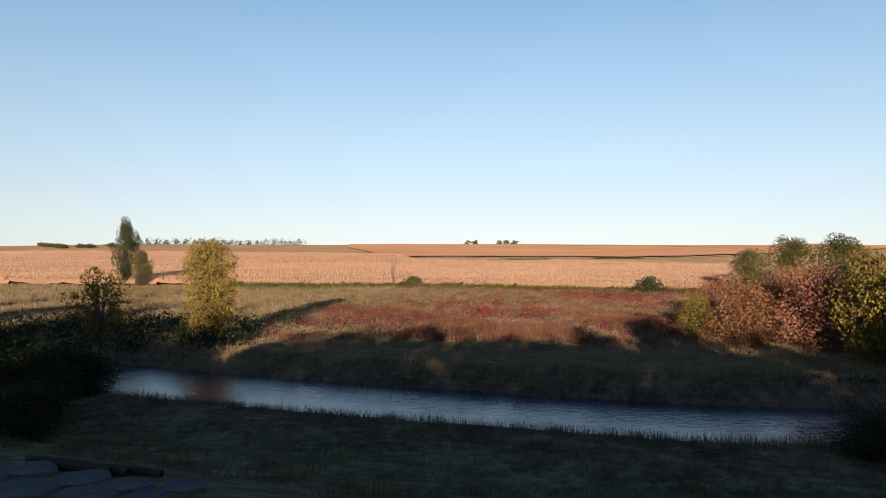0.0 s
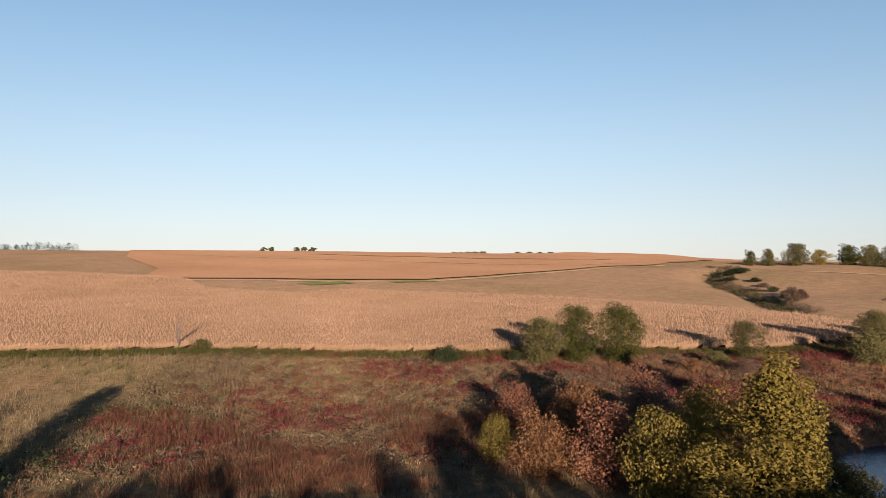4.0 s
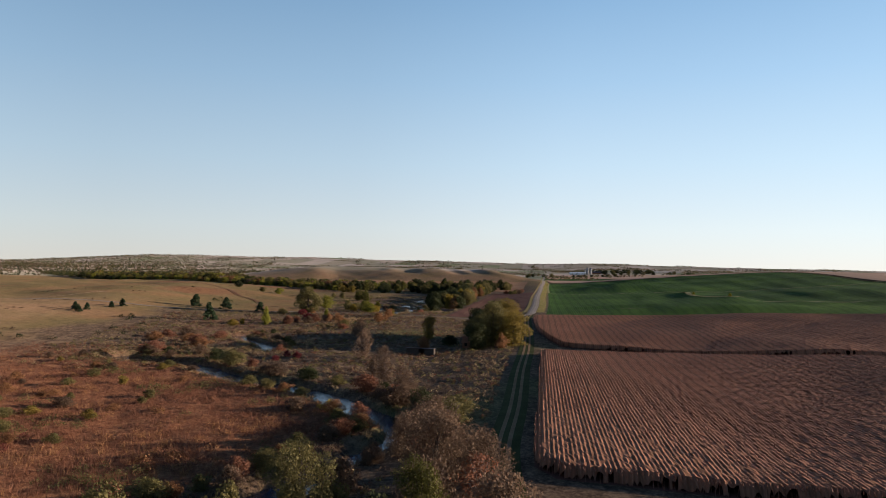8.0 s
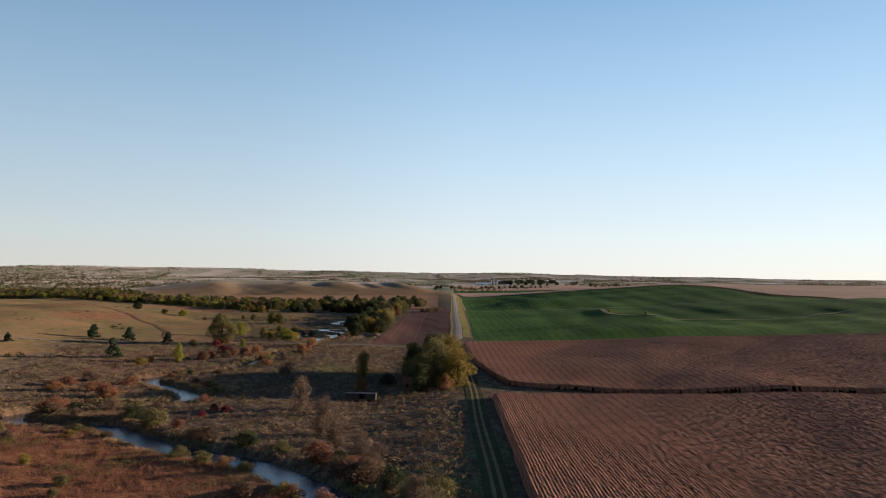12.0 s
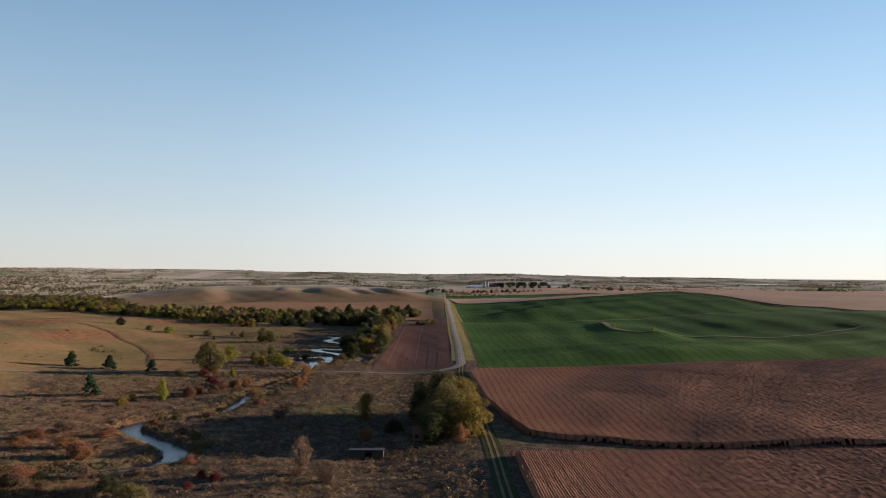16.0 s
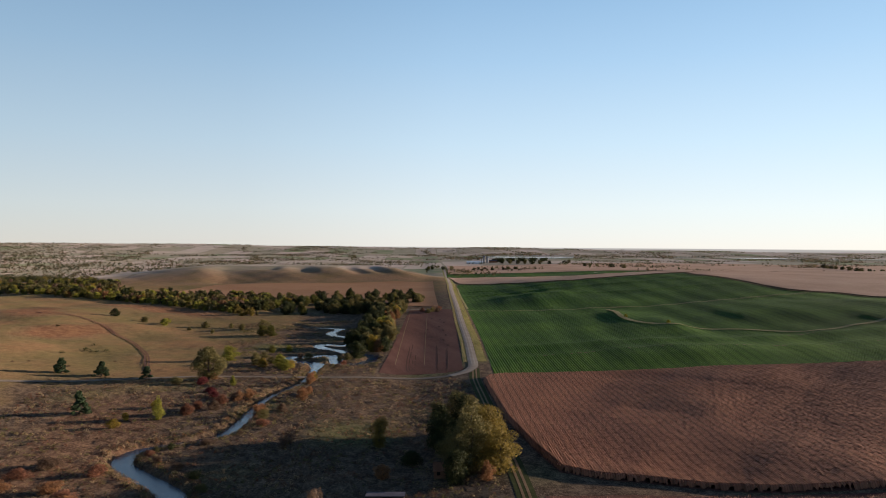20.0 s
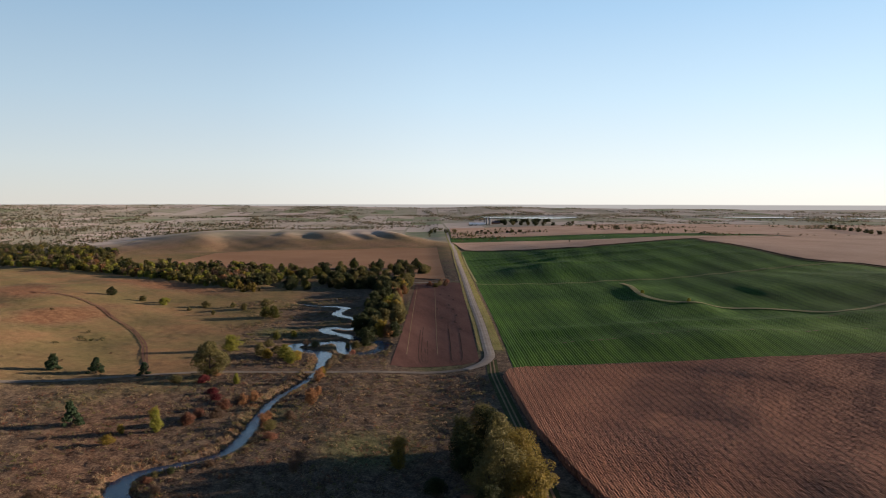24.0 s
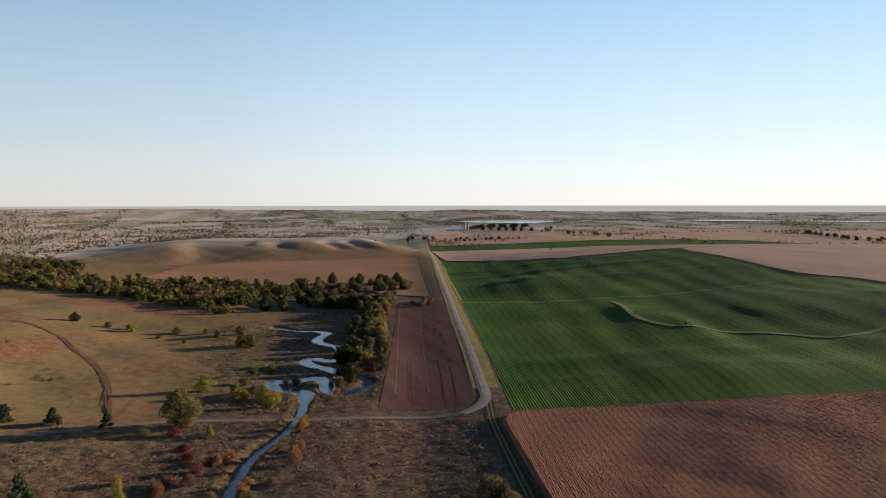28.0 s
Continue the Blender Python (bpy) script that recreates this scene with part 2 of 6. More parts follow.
HILLS_GREEN = [(700, -520, 240, 90, 4, -15), (939, -298, 85, 40, 1.5, -15), (1041, -390, 120, 45, 3, -15), (487, -470, 120, 70, 2, -15), (1144, -611, 150, 70, 5, -15), (590, -190, 120, 40, 1.5, -15),
               (359, -218, 80, 32, 2.0, -15), (290, -270, 100, 38, 2.2, -15), (250, -150, 110, 18, 0.9, -12), (330, -150, 60, 14, 0.8, -20)]

# knolls of the green field: along the road from and to, crest south of the road, height, reach north and south
KNOLLS = [(430, 545, 112, 5.0, 62, 60), (388, 432, 178, 2.8, 24, 30), (255, 325, 166, 3.2, 30, 18), (205, 345, 290, 5.0, 66, 80), (145, 240, 180, 3.6, 36, 12), (150, 300, 430, 6.0, 85, 90), (85, 106, 285, 2.6, 36, 30), (10, 85, 150, 3.4, 85, 90)]
TERRACES = [(600, 1.6, 9), (690, 1.6, 9), (655, 0.9, 7), (505, 1.0, 8), (104, 1.8, 13), (58, 0.8, 8)]       # metres along the road, height, half width
RISE = ((-180, -30, 45, 60, 66, 74, 86, 92, 100, 108, 116, 124, 132, 150, 180), (8, 8, 10, 12, 18, 66, 71, 60, 53, 46, 37, 30, 24, 20, 8))     # bearing, and the land's height at the rim

RIVER_WEST = [(-160, 95), (-110, 86), (-70, 69), (-40, 56), (-25, 51), (-12, 47.5), (0, 45), (12, 43.2), (28, 44), (43, 52), (55, 67),
              (64, 76.5), (74, 77.5), (86, 68.5), (104, 42), (116, 33), (128, 27), (138, 20), (147, 14), (156, 12), (165, 14), (174, 19), (183, 23.5), (193, 28.5), (203, 35), (214, 46), (224, 57)]
RIVER_MID = [(224, 57), (240, 68), (253, 76), (257, 90), (264, 104), (276, 108), (284, 96), (285, 75), (292, 60), (304, 57), (318, 63), (334, 72.5),
             (346, 77.5), (358, 74), (364, 60), (369, 48), (378, 41.5), (398, 35.5), (420, 30), (442, 22.5), (466, 8.5), (490, -1), (510, -5.5), (521, -8)]
RIVER_EAST = [(521, -8), (536, -9), (546, 2), (555, 8), (565, 4), (563, -6), (566, -15), (566, -22), (551, -24), (536, -23), (528, -28), (529, -37), (538, -45), (549, -50), (559, -47), (568, -39),
              (578, -35), (591, -29), (599, -23), (613, -19), (621, -25), (611, -36), (614, -43), (630, -47), (655, -49), (666, -42), (680, -37), (696, -41), (712, -49), (724, -43), (729, -30),
              (738, -20), (750, -13)]
RIVER_HEAD = [(868, -3), (880, 2), (892, 6), (908, 12)]


def curve_pts(pts, step):
    """A smooth line through the points."""
    p = np.array(pts, float)
    p = np.vstack([2 * p[0] - p[1], p, 2 * p[-1] - p[-2]])
    out = []
    for i in range(1, len(p) - 2):
        a, b, c, d = p[i - 1:i + 3]
        n = max(2, int(np.linalg.norm(c - b) / step))
        for t in np.arange(n) / n:
            out.append(0.5 * (2 * b + (c - a) * t + (2 * a - 5 * b + 4 * c - d) * t ** 2 + (3 * b - a - 3 * c + d) * t ** 3))
    out.append(p[-2])
    return np.array(out)


RIVERS = [(curve_pts(RIVER_WEST, 3), 5.2, 3.6), (curve_pts(RIVER_MID, 3), 3.6, 2.2), (curve_pts(RIVER_EAST, 3), 3.2, 2.6), (curve_pts(RIVER_HEAD, 3), 2.6, 2.6)]
RIVER_PTS = np.vstack([np.c_[c, np.linspace(a, b, len(c))] for c, a, b in RIVERS])
RIVER_PTS[:, 2] -= 1.0 * np.exp(-((RIVER_PTS[:, 0] - 440) / 60) ** 2)
RIVER_PTS[:, 2] -= 2.2 * np.exp(-((RIVER_PTS[:, 0] - 140) / 24) ** 2)


def river_gap(x, y):
    """Metres from the water's edge (below 0: in the water)."""
    x, y = np.ravel(x), np.ravel(y)
    best = np.full(x.shape, 999.0)
    near = (y > -110) & (y < 160) & (x > -220) & (x < 1100)
    xs, ys = x[near], y[near]
    got = np.full(xs.shape, 999.0)
    for cx, cy, w in RIVER_PTS:
        m = np.abs(xs - cx) < 40
        if m.any():
            got[m] = np.minimum(got[m], np.hypot(xs[m] - cx, ys[m] - cy) - w)
    best[near] = got
    return best


def waves(x, y, k, seed):
    return (np.sin(x * k + seed) * np.cos(y * k * 1.13 + seed * 2.1) + 0.6 * np.sin(x * k * 2.3 + y * k * 1.7 + seed) + 0.4 * np.cos(y * k * 3.1 - x * k * 1.9 + 3 * seed)) / 2


def land(x, y, river=True):
    """The height of the ground."""
    shape = np.shape(x)
    x, y = np.ravel(np.asarray(x, float)), np.ravel(np.asarray(y, float))
    u, v = uv(x, y)
    z = 1.5 + 25 * np.clip((y - 70) / 630, 0, 1) ** 1.12 * (1 - sst(270, 760, x))
    west = sst(-400, -440, u)
    z = z + 2.7 * sst(36, -8, v) * (1 - west) + 2.4 * sst(-5, -20, v) * west + 1.2 * sst(-20, -60, v) * west - 0.75 * west * sst(14, 6, v) * sst(-18, -6, v)
    z = z + 0.9 * sst(120, 10, v) * sst(-350, -150, u)
    z = z - 1.9 * sst(-130, -30, v) * sst(75, 30, v) * sst(-330, -150, u) * sst(280, 90, u)
    z = z + 9 * sst(-30, -420, v) * sst(-420, 200, u)
    for hill in HILLS_NORTH + HILLS_EAST + HILLS_GREEN:
        z = z + bump(x, y, *hill)
    far = np.hypot(x, y)
    roll = sst(120, 700, far)
    z = z + 2.2 * roll * waves(x, y, 0.006, 1.0) * sst(40, 200, np.abs(v)) + 0.25 * waves(x, y, 0.05, 2.0) * sst(6, 30, np.abs(v))
    z = z + 3 * sst(1300, 2500, far) * waves(x, y, 0.0021, 4.0) + np.interp(np.degrees(np.arctan2(x, y)), *RISE) * (0.4 * sst(2600, 4900, far) + 0.6 * sst(4000, 4900, far))
    z = z + (1.1 * waves(x, y, 0.028, 11.0) + 0.13 * waves(0.6 * x, y, 0.13, 2.0) + 0.05 * waves(0.5 * x, y, 0.3, 5.0)) * sst(-15, -60, v) * sst(10, -20, u) * sst(-420, -385, u)
    meadow_green = sst(0, 50, u) * sst(-8, -32, v) * sst(1500, 1250, u)          # the green field's broad rise
    broad = 3.0 + (6.0 * sst(-10, -180, v) + 13 * sst(-170, -440, v)) * (1 - 0.55 * sst(800, 1200, u)) + 12 * sst(300, 640, u) * sst(-40, -260, v) * sst(1150, 800, u)
    broad = broad + 0.5 * waves(x, y, 0.021, 7.0) + 0.35 * np.sin(v * 0.16 + 2 * waves(x, y, 0.01, 3.0)) * sst(-30, -80, v)
    for u0, u1, crest, high, north, south in KNOLLS:
        broad = broad + high * np.exp(-((-v - crest) / np.where(-v < crest, north, south)) ** 2) * sst(u0 - 38, u0 + 42, u) * sst(u1 + 42, u1 - 38, u)
    for along, high, wide in TERRACES:
        broad = broad + high * np.exp(-((u - along - 6 * waves(x, y, 0.02, 5.0) + 0.04 * v) / wide) ** 2) * sst(-15, -55, v) * sst(-420, -330, v)
    z = z * (1 - meadow_green) + broad * meadow_green
    z = z + 1.8 * waves(x, y, 0.028, 3.0) * sst(170, 260, y) * sst(120, 220, x) + 1.3 * waves(x, y, 0.03, 8.0) * sst(160, 230, v) * sst(-100, 60, u) * sst(1200, 900, x)
    ridge = 26 * sst(1420, 1620, x - 0.1 * y) * sst(2350, 1720, x) * sst(370, 60, y) * sst(-400, -275, y)
    for yc, deep, rs, rn, head in RAVINES:
        ridge = ridge - deep * np.exp(-((y - yc - 6 * np.sin(x * 0.04)) / np.where(y < yc, rs, rn)) ** 2) * sst(head - 30, head + 40, x) * sst(1720, 1640, x) * sst(370, 60, y)
    z = z + ridge + 0.9 * waves(x, y, 0.045, 6.0) * sst(1410, 1470, x) * sst(1740, 1640, x) * sst(290, 180, np.abs(y + 100))
    gully = np.interp(y, (205, 217, 288, 343, 385), (149, 153, 180, 194, 228))          # a bushy gully down the dry hill
    z = z - 3.0 * np.exp(-((x - gully) / np.where(x < gully, 14, 6)) ** 2) * sst(200, 232, y) * sst(395, 350, y)
    z = z + 2.2 * np.exp(-((y - 262 - 0.25 * (x - 300)) / np.where(y > 262 + 0.25 * (x - 300), 26, 60)) ** 2) * sst(215, 290, x) * sst(520, 430, x)
    meadow = sst(22, 44, u) * sst(300, 240, u) * sst(50, 62, v) * sst(150, 120, v)       # wet meadow round the creek's loops
    z = z * (1 - meadow) + 0.55 * meadow
    for cx, cy, la, lb, ax, ay, level in LAKES:
        p, q = ((x - cx) * ax + (y - cy) * ay) / (1.05 * la), (-(x - cx) * ay + (y - cy) * ax) / (1.05 * lb)
        hollow = np.exp(-(p * p + q * q) ** 3)
        z = z * (1 - hollow) + (level - 4) * hollow
    if river:
        d = river_gap(x, y)
        low = sst(3, -3, y - 45 + 0.28 * x) * sst(40, 25, x) * sst(-80, -60, x)          # the low shore below the start
        bed = -1.0 + 0.75 * low
        z = bed + (z - bed) * np.where(d < 0, 0, sst(-0.6, 3.4 + 0.4 * low, d))
    return z.reshape(shape)




def mesh_of(name, verts, faces, mat=None, smooth=True):
    """A mesh from arrays; faces all of one length."""
    me = bpy.data.meshes.new(name)
    verts, faces = np.asarray(verts, np.float32), np.asarray(faces, np.int32)
    n = faces.shape[1]
    me.vertices.add(len(verts))
    me.vertices.foreach_set("co", verts.ravel())
    me.loops.add(faces.size)
    me.loops.foreach_set("vertex_index", faces.ravel())
    me.polygons.add(len(faces))
    me.polygons.foreach_set("loop_start", np.arange(0, faces.size, n, dtype=np.int32))
    me.polygons.foreach_set("use_smooth", np.full(len(faces), smooth))
    me.update(calc_edges=True)
    if mat:
        me.materials.append(mat)
    return me


def part(name, me, parent=None, label=""):
    ob = new(name, me)
    if parent:
        ob.parent = parent
    return tagged(ob, label)


def steps(fine0, fine1, size, end0, end1, below, above):
    mid = list(np.arange(fine0, fine1, size))
    up, d = [fine1], size
    while up[-1] < end1:
        d *= above
        up.append(up[-1] + d)
    down, d = [], size
    lo = fine0
    while lo > end0:
        d *= below
        lo -= d
        down.append(lo)
    return np.array(down[::-1] + mid + up)


def grid_faces(nx, ny):
    i = (np.arange(ny - 1)[:, None] * nx + np.arange(nx - 1)[None]).ravel()
    return np.c_[i, i + 1, i + nx + 1, i + nx]


# ground, in one sheet
gx = steps(-70, 760, 2.7, -4900, 5200, 1.07, 1.012)
gy = steps(-110, 215, 2.6, -4900, 4900, 1.025, 1.025)
GX, GY = np.meshgrid(gx, gy)
GZ = land(GX, GY)


def cover(x, y):
    """What grows where: pasture, red marsh, green, each from 0 to 1."""
    u, v = uv(x, y)
    wob = 14 * waves(x, y, 0.045, 5.0)
    pasture = np.maximum(sst(-15, 15, y - 185 - wob) * sst(130, 190, x), sst(-10, 14, v - 150 - wob) * sst(-60, 20, u) * sst(1300, 1000, x))
    pasture = np.maximum(pasture, sst(-12, 12, y - 150 - wob - 0.12 * (420 - x)) * sst(180, 260, x))
    pasture = np.maximum(pasture, sst(250, 330, y) * sst(-420, -250, -np.abs(x - 60)))
    pasture = np.maximum(pasture, sst(1080, 1190, x) * sst(-40, 20, v))
    pasture = np.maximum(pasture, sst(1000, 1500, np.hypot(x, y)))
    pasture = np.maximum(pasture, 0.75 * sst(94, 112, y + wob * 0.4) * sst(40, -25, x) * sst(-260, -200, x))
    # paler cover on the shaded meadow, in place of missing fill light
    pasture = np.maximum(pasture, 0.7 * sst(2, 10, y - np.interp(x, (-160, -70, -25, 12, 60), (95, 69, 51, 45, 62))) * sst(48, 20, x) * sst(-260, -200, x))
    north_bank = np.interp(x, (100, 125, 138, 150, 165, 180, 205, 225), (62, 32, 24, 15, 17, 24, 38, 60))
    marsh = sst(0, 12, y - north_bank - wob * 0.4 * sst(6, 20, y - 40)) * (1 - pasture) * sst(310, 215, x) * sst(160, 140, y) * sst(-30, 0, x)
    marsh = np.maximum(marsh, sst(30, 10, np.abs(y - 92)) * sst(470, 430, x) * sst(290, 330, x) * 0.25)
    for rx, ry, ra, rb, rt in ((680, 166, 55, 26, 0.55), (900, 120, 120, 34, -0.75), (830, 230, 90, 30, -0.3)):      # reddish bluestem on the pasture
        p, q = (x - rx) * math.cos(rt) - (y - ry) * math.sin(rt), (x - rx) * math.sin(rt) + (y - ry) * math.cos(rt)
        red = 0.8 * sst(1.3, 0.5, np.hypot(p / ra, q / rb) + 0.25 * waves(x, y, 0.07, 3.0))
        marsh, pasture = np.maximum(marsh, red), pasture * (1 - red)
    green = sst(0.2, 0.8, waves(x, y, 0.03, 9.0)) * 0.8 * (1 - pasture) * (1 - marsh) * sst(140, 100, y)
    green = np.maximum(green, sst(132, 137, y) * sst(150, 143, y) * sst(150, 60, x) * 0.8)
    green = np.maximum(green, 0.6 * sst(10, -4, v) * sst(-400, -430, u))
    return pasture, marsh, green

# tussocks and hummocks
gp, gm, gg = cover(GX.ravel(), GY.ravel())
gu, gv = uv(GX.ravel(), GY.ravel())
rough = (0.21 * gp + 0.30 * gm + 0.42 * np.clip(1 - gp - gm, 0, 1)) * sst(2.5, 6, river_gap(GX, GY))
rough = rough * np.where(gv < 8, 0, 1) * np.where(np.abs(gu - 5) < 9, 0, 1) * np.where((gv < 58) & (gu > 10) & (gu < 420), 0, 1) * np.where(GY.ravel() < 46, sst(100, 125, GX.ravel()), 1)
rough = rough * (1 - 0.75 * sst(150, 205, GY.ravel()) * sst(340, 240, GX.ravel())) * (1 - 0.6 * sst(1050, 1200, GX.ravel())) * sst(1520, 1400, GX.ravel()) * sst(-60, 0, GX.ravel())
GZ = GZ + (rough * np.random.default_rng(2).uniform(-1, 1, GX.size)).reshape(GX.shape)


def on_ground(x, y):
    """The height of the ground sheet itself."""
    shape = np.shape(x)
    x, y = np.ravel(x), np.ravel(y)
    i, j = np.clip(np.searchsorted(gx, x) - 1, 0, len(gx) - 2), np.clip(np.searchsorted(gy, y) - 1, 0, len(gy) - 2)
    a, b = np.clip((x - gx[i]) / (gx[i + 1] - gx[i]), 0, 1), np.clip((y - gy[j]) / (gy[j + 1] - gy[j]), 0, 1)
    z = (GZ[j, i] * (1 - a) + GZ[j, i + 1] * a) * (1 - b) + (GZ[j + 1, i] * (1 - a) + GZ[j + 1, i + 1] * a) * b
    return z.reshape(shape)


def ground_z(x, y):
    return float(on_ground(np.array([x]), np.array([y]))[0])


def ground_material():
    m, nt, p = blank("ground", 0.95, 0.02)
    p.inputs["Diffuse Roughness"].default_value = 0.45
    at = nt.nodes.new("ShaderNodeAttribute")
    at.attribute_name = "cover"
    sp = nt.nodes.new("ShaderNodeSeparateColor")
    nt.links.new(at.outputs["Color"], sp.inputs[0])
    big, mid, fine = noise_node(nt, 0.02, 5), noise_node(nt, 0.22, 6, 0.75), noise_node(nt, 1.1, 5, 0.8)

    def tri(n, *c):
        r = ramp(nt, list(zip((0.37, 0.5, 0.63), c)))
        nt.links.new(n.outputs[0], r.inputs[0])
        return r.outputs[0]

    def three(a, b, *c):
        return mixed(nt, 0.5, tri(a, *c), tri(b, *(tuple(v * k for v in q) for q, k in zip(c, (0.7, 1.0, 1.25)))))

    brush = three(mid, fine, (0.018, 0.012, 0.009), (0.070, 0.048, 0.034), (0.160, 0.114, 0.077))
    past = mixed(nt, 0.45, three(mid, fine, (0.049, 0.033, 0.019), (0.111, 0.077, 0.038), (0.181, 0.126, 0.063)), tri(big, (0.067, 0.063, 0.025), (0.112, 0.080, 0.038), (0.164, 0.086, 0.047)))
    mars = three(mid, fine, (0.057, 0.023, 0.014), (0.123, 0.053, 0.029), (0.193, 0.096, 0.051))
    gree = three(mid, fine, (0.030, 0.034, 0.015), (0.074, 0.076, 0.034), (0.130, 0.122, 0.056))
    co = nt.nodes.new("ShaderNodeTexCoord")
    mp = nt.nodes.new("ShaderNodeMapping")
    mp.inputs["Rotation"].default_value = (0, 0, -ROAD_TURN)
    plots = nt.nodes.new("ShaderNodeTexBrick")            # the far farmland's fields
    plots.offset, plots.squash = 0.37, 1.0
    plots.inputs["Scale"].default_value = 1.0
    plots.inputs["Color1"].default_value, plots.inputs["Color2"].default_value, plots.inputs["Mortar"].default_value = (0, 0, 0, 1), (1, 1, 1, 1), (0.1, 0.1, 0.1, 1)
    plots.inputs["Mortar Size"].default_value, plots.inputs["Brick Width"].default_value, plots.inputs["Row Height"].default_value = 4.0, 330.0, 130.0
    nt.links.new(co.outputs["Object"], mp.inputs[0])
    nt.links.new(mp.outputs[0], plots.inputs[0])
    # crop colours lifted and greyed: aerial haze is put into them
    hazed_kinds = ramp(nt, [(0.0, (0.171, 0.160, 0.121)), (0.2, (0.300, 0.250, 0.216)), (0.38, (0.217, 0.187, 0.144)), (0.52, (0.325, 0.276, 0.247)), (0.66, (0.117, 0.141, 0.075)), (0.8, (0.191, 0.182, 0.134)), (0.92, (0.338, 0.276, 0.247))])
    hazed_kinds.color_ramp.interpolation = "CONSTANT"
    nt.links.new(plots.outputs[0], hazed_kinds.inputs[0])
    farm = mixed(nt, 0.3, hazed_kinds.outputs[0], tri(big, (0.122, 0.119, 0.078), (0.222, 0.187, 0.151), (0.312, 0.250, 0.212)))
    c = mixed(nt, sp.outputs[2], brush, gree)
    c = mixed(nt, sp.outputs[1], c, mars)
    c = mixed(nt, sp.outputs[0], c, past)
    dry = nt.nodes.new("ShaderNodeAttribute")
    dry.attribute_name = "dry_hill"
    hill = mixed(nt, 0.35, three(mid, fine, (0.056, 0.034, 0.018), (0.139, 0.088, 0.052), (0.193, 0.131, 0.080)), tri(big, (0.082, 0.063, 0.033), (0.140, 0.093, 0.061), (0.169, 0.104, 0.075)))
    c = mixed(nt, dry.outputs["Fac"], c, hill)
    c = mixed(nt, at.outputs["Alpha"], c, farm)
    nt.links.new(c, p.inputs["Base Color"])
    ad = nt.nodes.new("ShaderNodeMath")
    nt.links.new(mid.outputs[0], ad.inputs[0])
    nt.links.new(fine.outputs[0], ad.inputs[1])
    bumped(nt, p, ad.outputs[0], 0.24, 0.35)
    return m


g_me = mesh_of("ground", np.c_[GX.ravel(), GY.ravel(), GZ.ravel()], grid_faces(len(gx), len(gy)), ground_material())
cp, cm, cg = cover(GX.ravel(), GY.ravel())
dh = g_me.attributes.new("dry_hill", "FLOAT", "POINT")
hx, hy = GX.ravel(), GY.ravel()
dh.data.foreach_set("value", np.maximum(0.75 * sst(1390, 1450, hx) * sst(1950, 1750, hx) * sst(-460, -340, hy) * sst(370, 230, hy), (sst(150, 205, GY.ravel() + 12 * waves(GX.ravel(), GY.ravel(), 0.04, 2.0)) * (0.7 + 0.3 * sst(300, 160, hx)) * sst(620, 440, hx - 0.4 * (hy - 250)))).astype(np.float32))
ca = g_me.color_attributes.new("cover", "FLOAT_COLOR", "POINT")
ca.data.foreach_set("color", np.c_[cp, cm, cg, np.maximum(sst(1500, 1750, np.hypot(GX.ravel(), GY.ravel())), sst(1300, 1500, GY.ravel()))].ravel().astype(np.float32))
tagged(new("ground", g_me), "rolling autumn prairie of tan grass, brush and red marsh", "ground", kind="structure")


def water_material():
    m, nt, p = blank("water", 0.06, 0.5)
    p.inputs["Base Color"].default_value = (0.008, 0.022, 0.050, 1)
    p.inputs["IOR"].default_value = 1.4
    p.inputs["Specular IOR Level"].default_value = 0.5
    n, n2 = noise_node(nt, 1.5, 4, 0.65), noise_node(nt, 0.12, 2)
    ml = nt.nodes.new("ShaderNodeMath")
    ml.operation = "MULTIPLY"
    nt.links.new(n.outputs[0], ml.inputs[0])
    nt.links.new(n2.outputs[0], ml.inputs[1])
    bumped(nt, p, ml.outputs[0], 0.7, 0.18)
    return m


WATER = water_material()


def ribbon(name, line, half, mat, lift=0.0, level=None, across=2, river=False, crown=0.0):
    """A strip along a line: half may be one width or one per point; draped on the land or at one level."""
    d = np.gradient(line, axis=0)
    d /= np.linalg.norm(d, axis=1)[:, None] + 1e-9
    nrm = np.c_[-d[:, 1], d[:, 0]]
    half = np.broadcast_to(half, len(line))
    s = np.linspace(-1, 1, across + 1)
    p = line[:, None] + nrm[:, None] * (s[None, :, None] * half[:, None, None])
    z = np.full(p.shape[:2], level) if level is not None else np.maximum(on_ground(p[..., 0], p[..., 1]), land(p[..., 0], p[..., 1], river)) + lift + crown * (1 - s[None] ** 2)
    return mesh_of(name, np.c_[p[..., 0].ravel(), p[..., 1].ravel(), z.ravel()], grid_faces(across + 1, len(line)), mat)


for k, (c, a, b) in enumerate(RIVERS):
    tagged(part("water", ribbon("water", c, np.linspace(a, b, len(c)) + 1.7, WATER, level=-0.004 * k)), "blue rippled creek winding between grassy banks", "water", kind="structure")
for cx, cy, la, lb, ax, ay, level in LAKES:
    rim = [(la * math.cos(a) * (1 + 0.05 * math.sin(3 * a)), lb * math.sin(a) * (1 + 0.12 * math.cos(5 * a))) for a in np.linspace(0, 2 * math.pi, 49)[:-1]]
    lake_me = bpy.data.meshes.new("lake")
    lake_me.from_pydata([(cx + p * ax - q * ay, cy + p * ay + q * ax, level) for p, q in rim], [], [tuple(range(48))])
    lake_me.materials.append(WATER)
    tagged(new("lake", lake_me), "pale blue lake far off on the plain", "water", kind="structure")

# ---- fields and roads ----
from mathutils import geometry


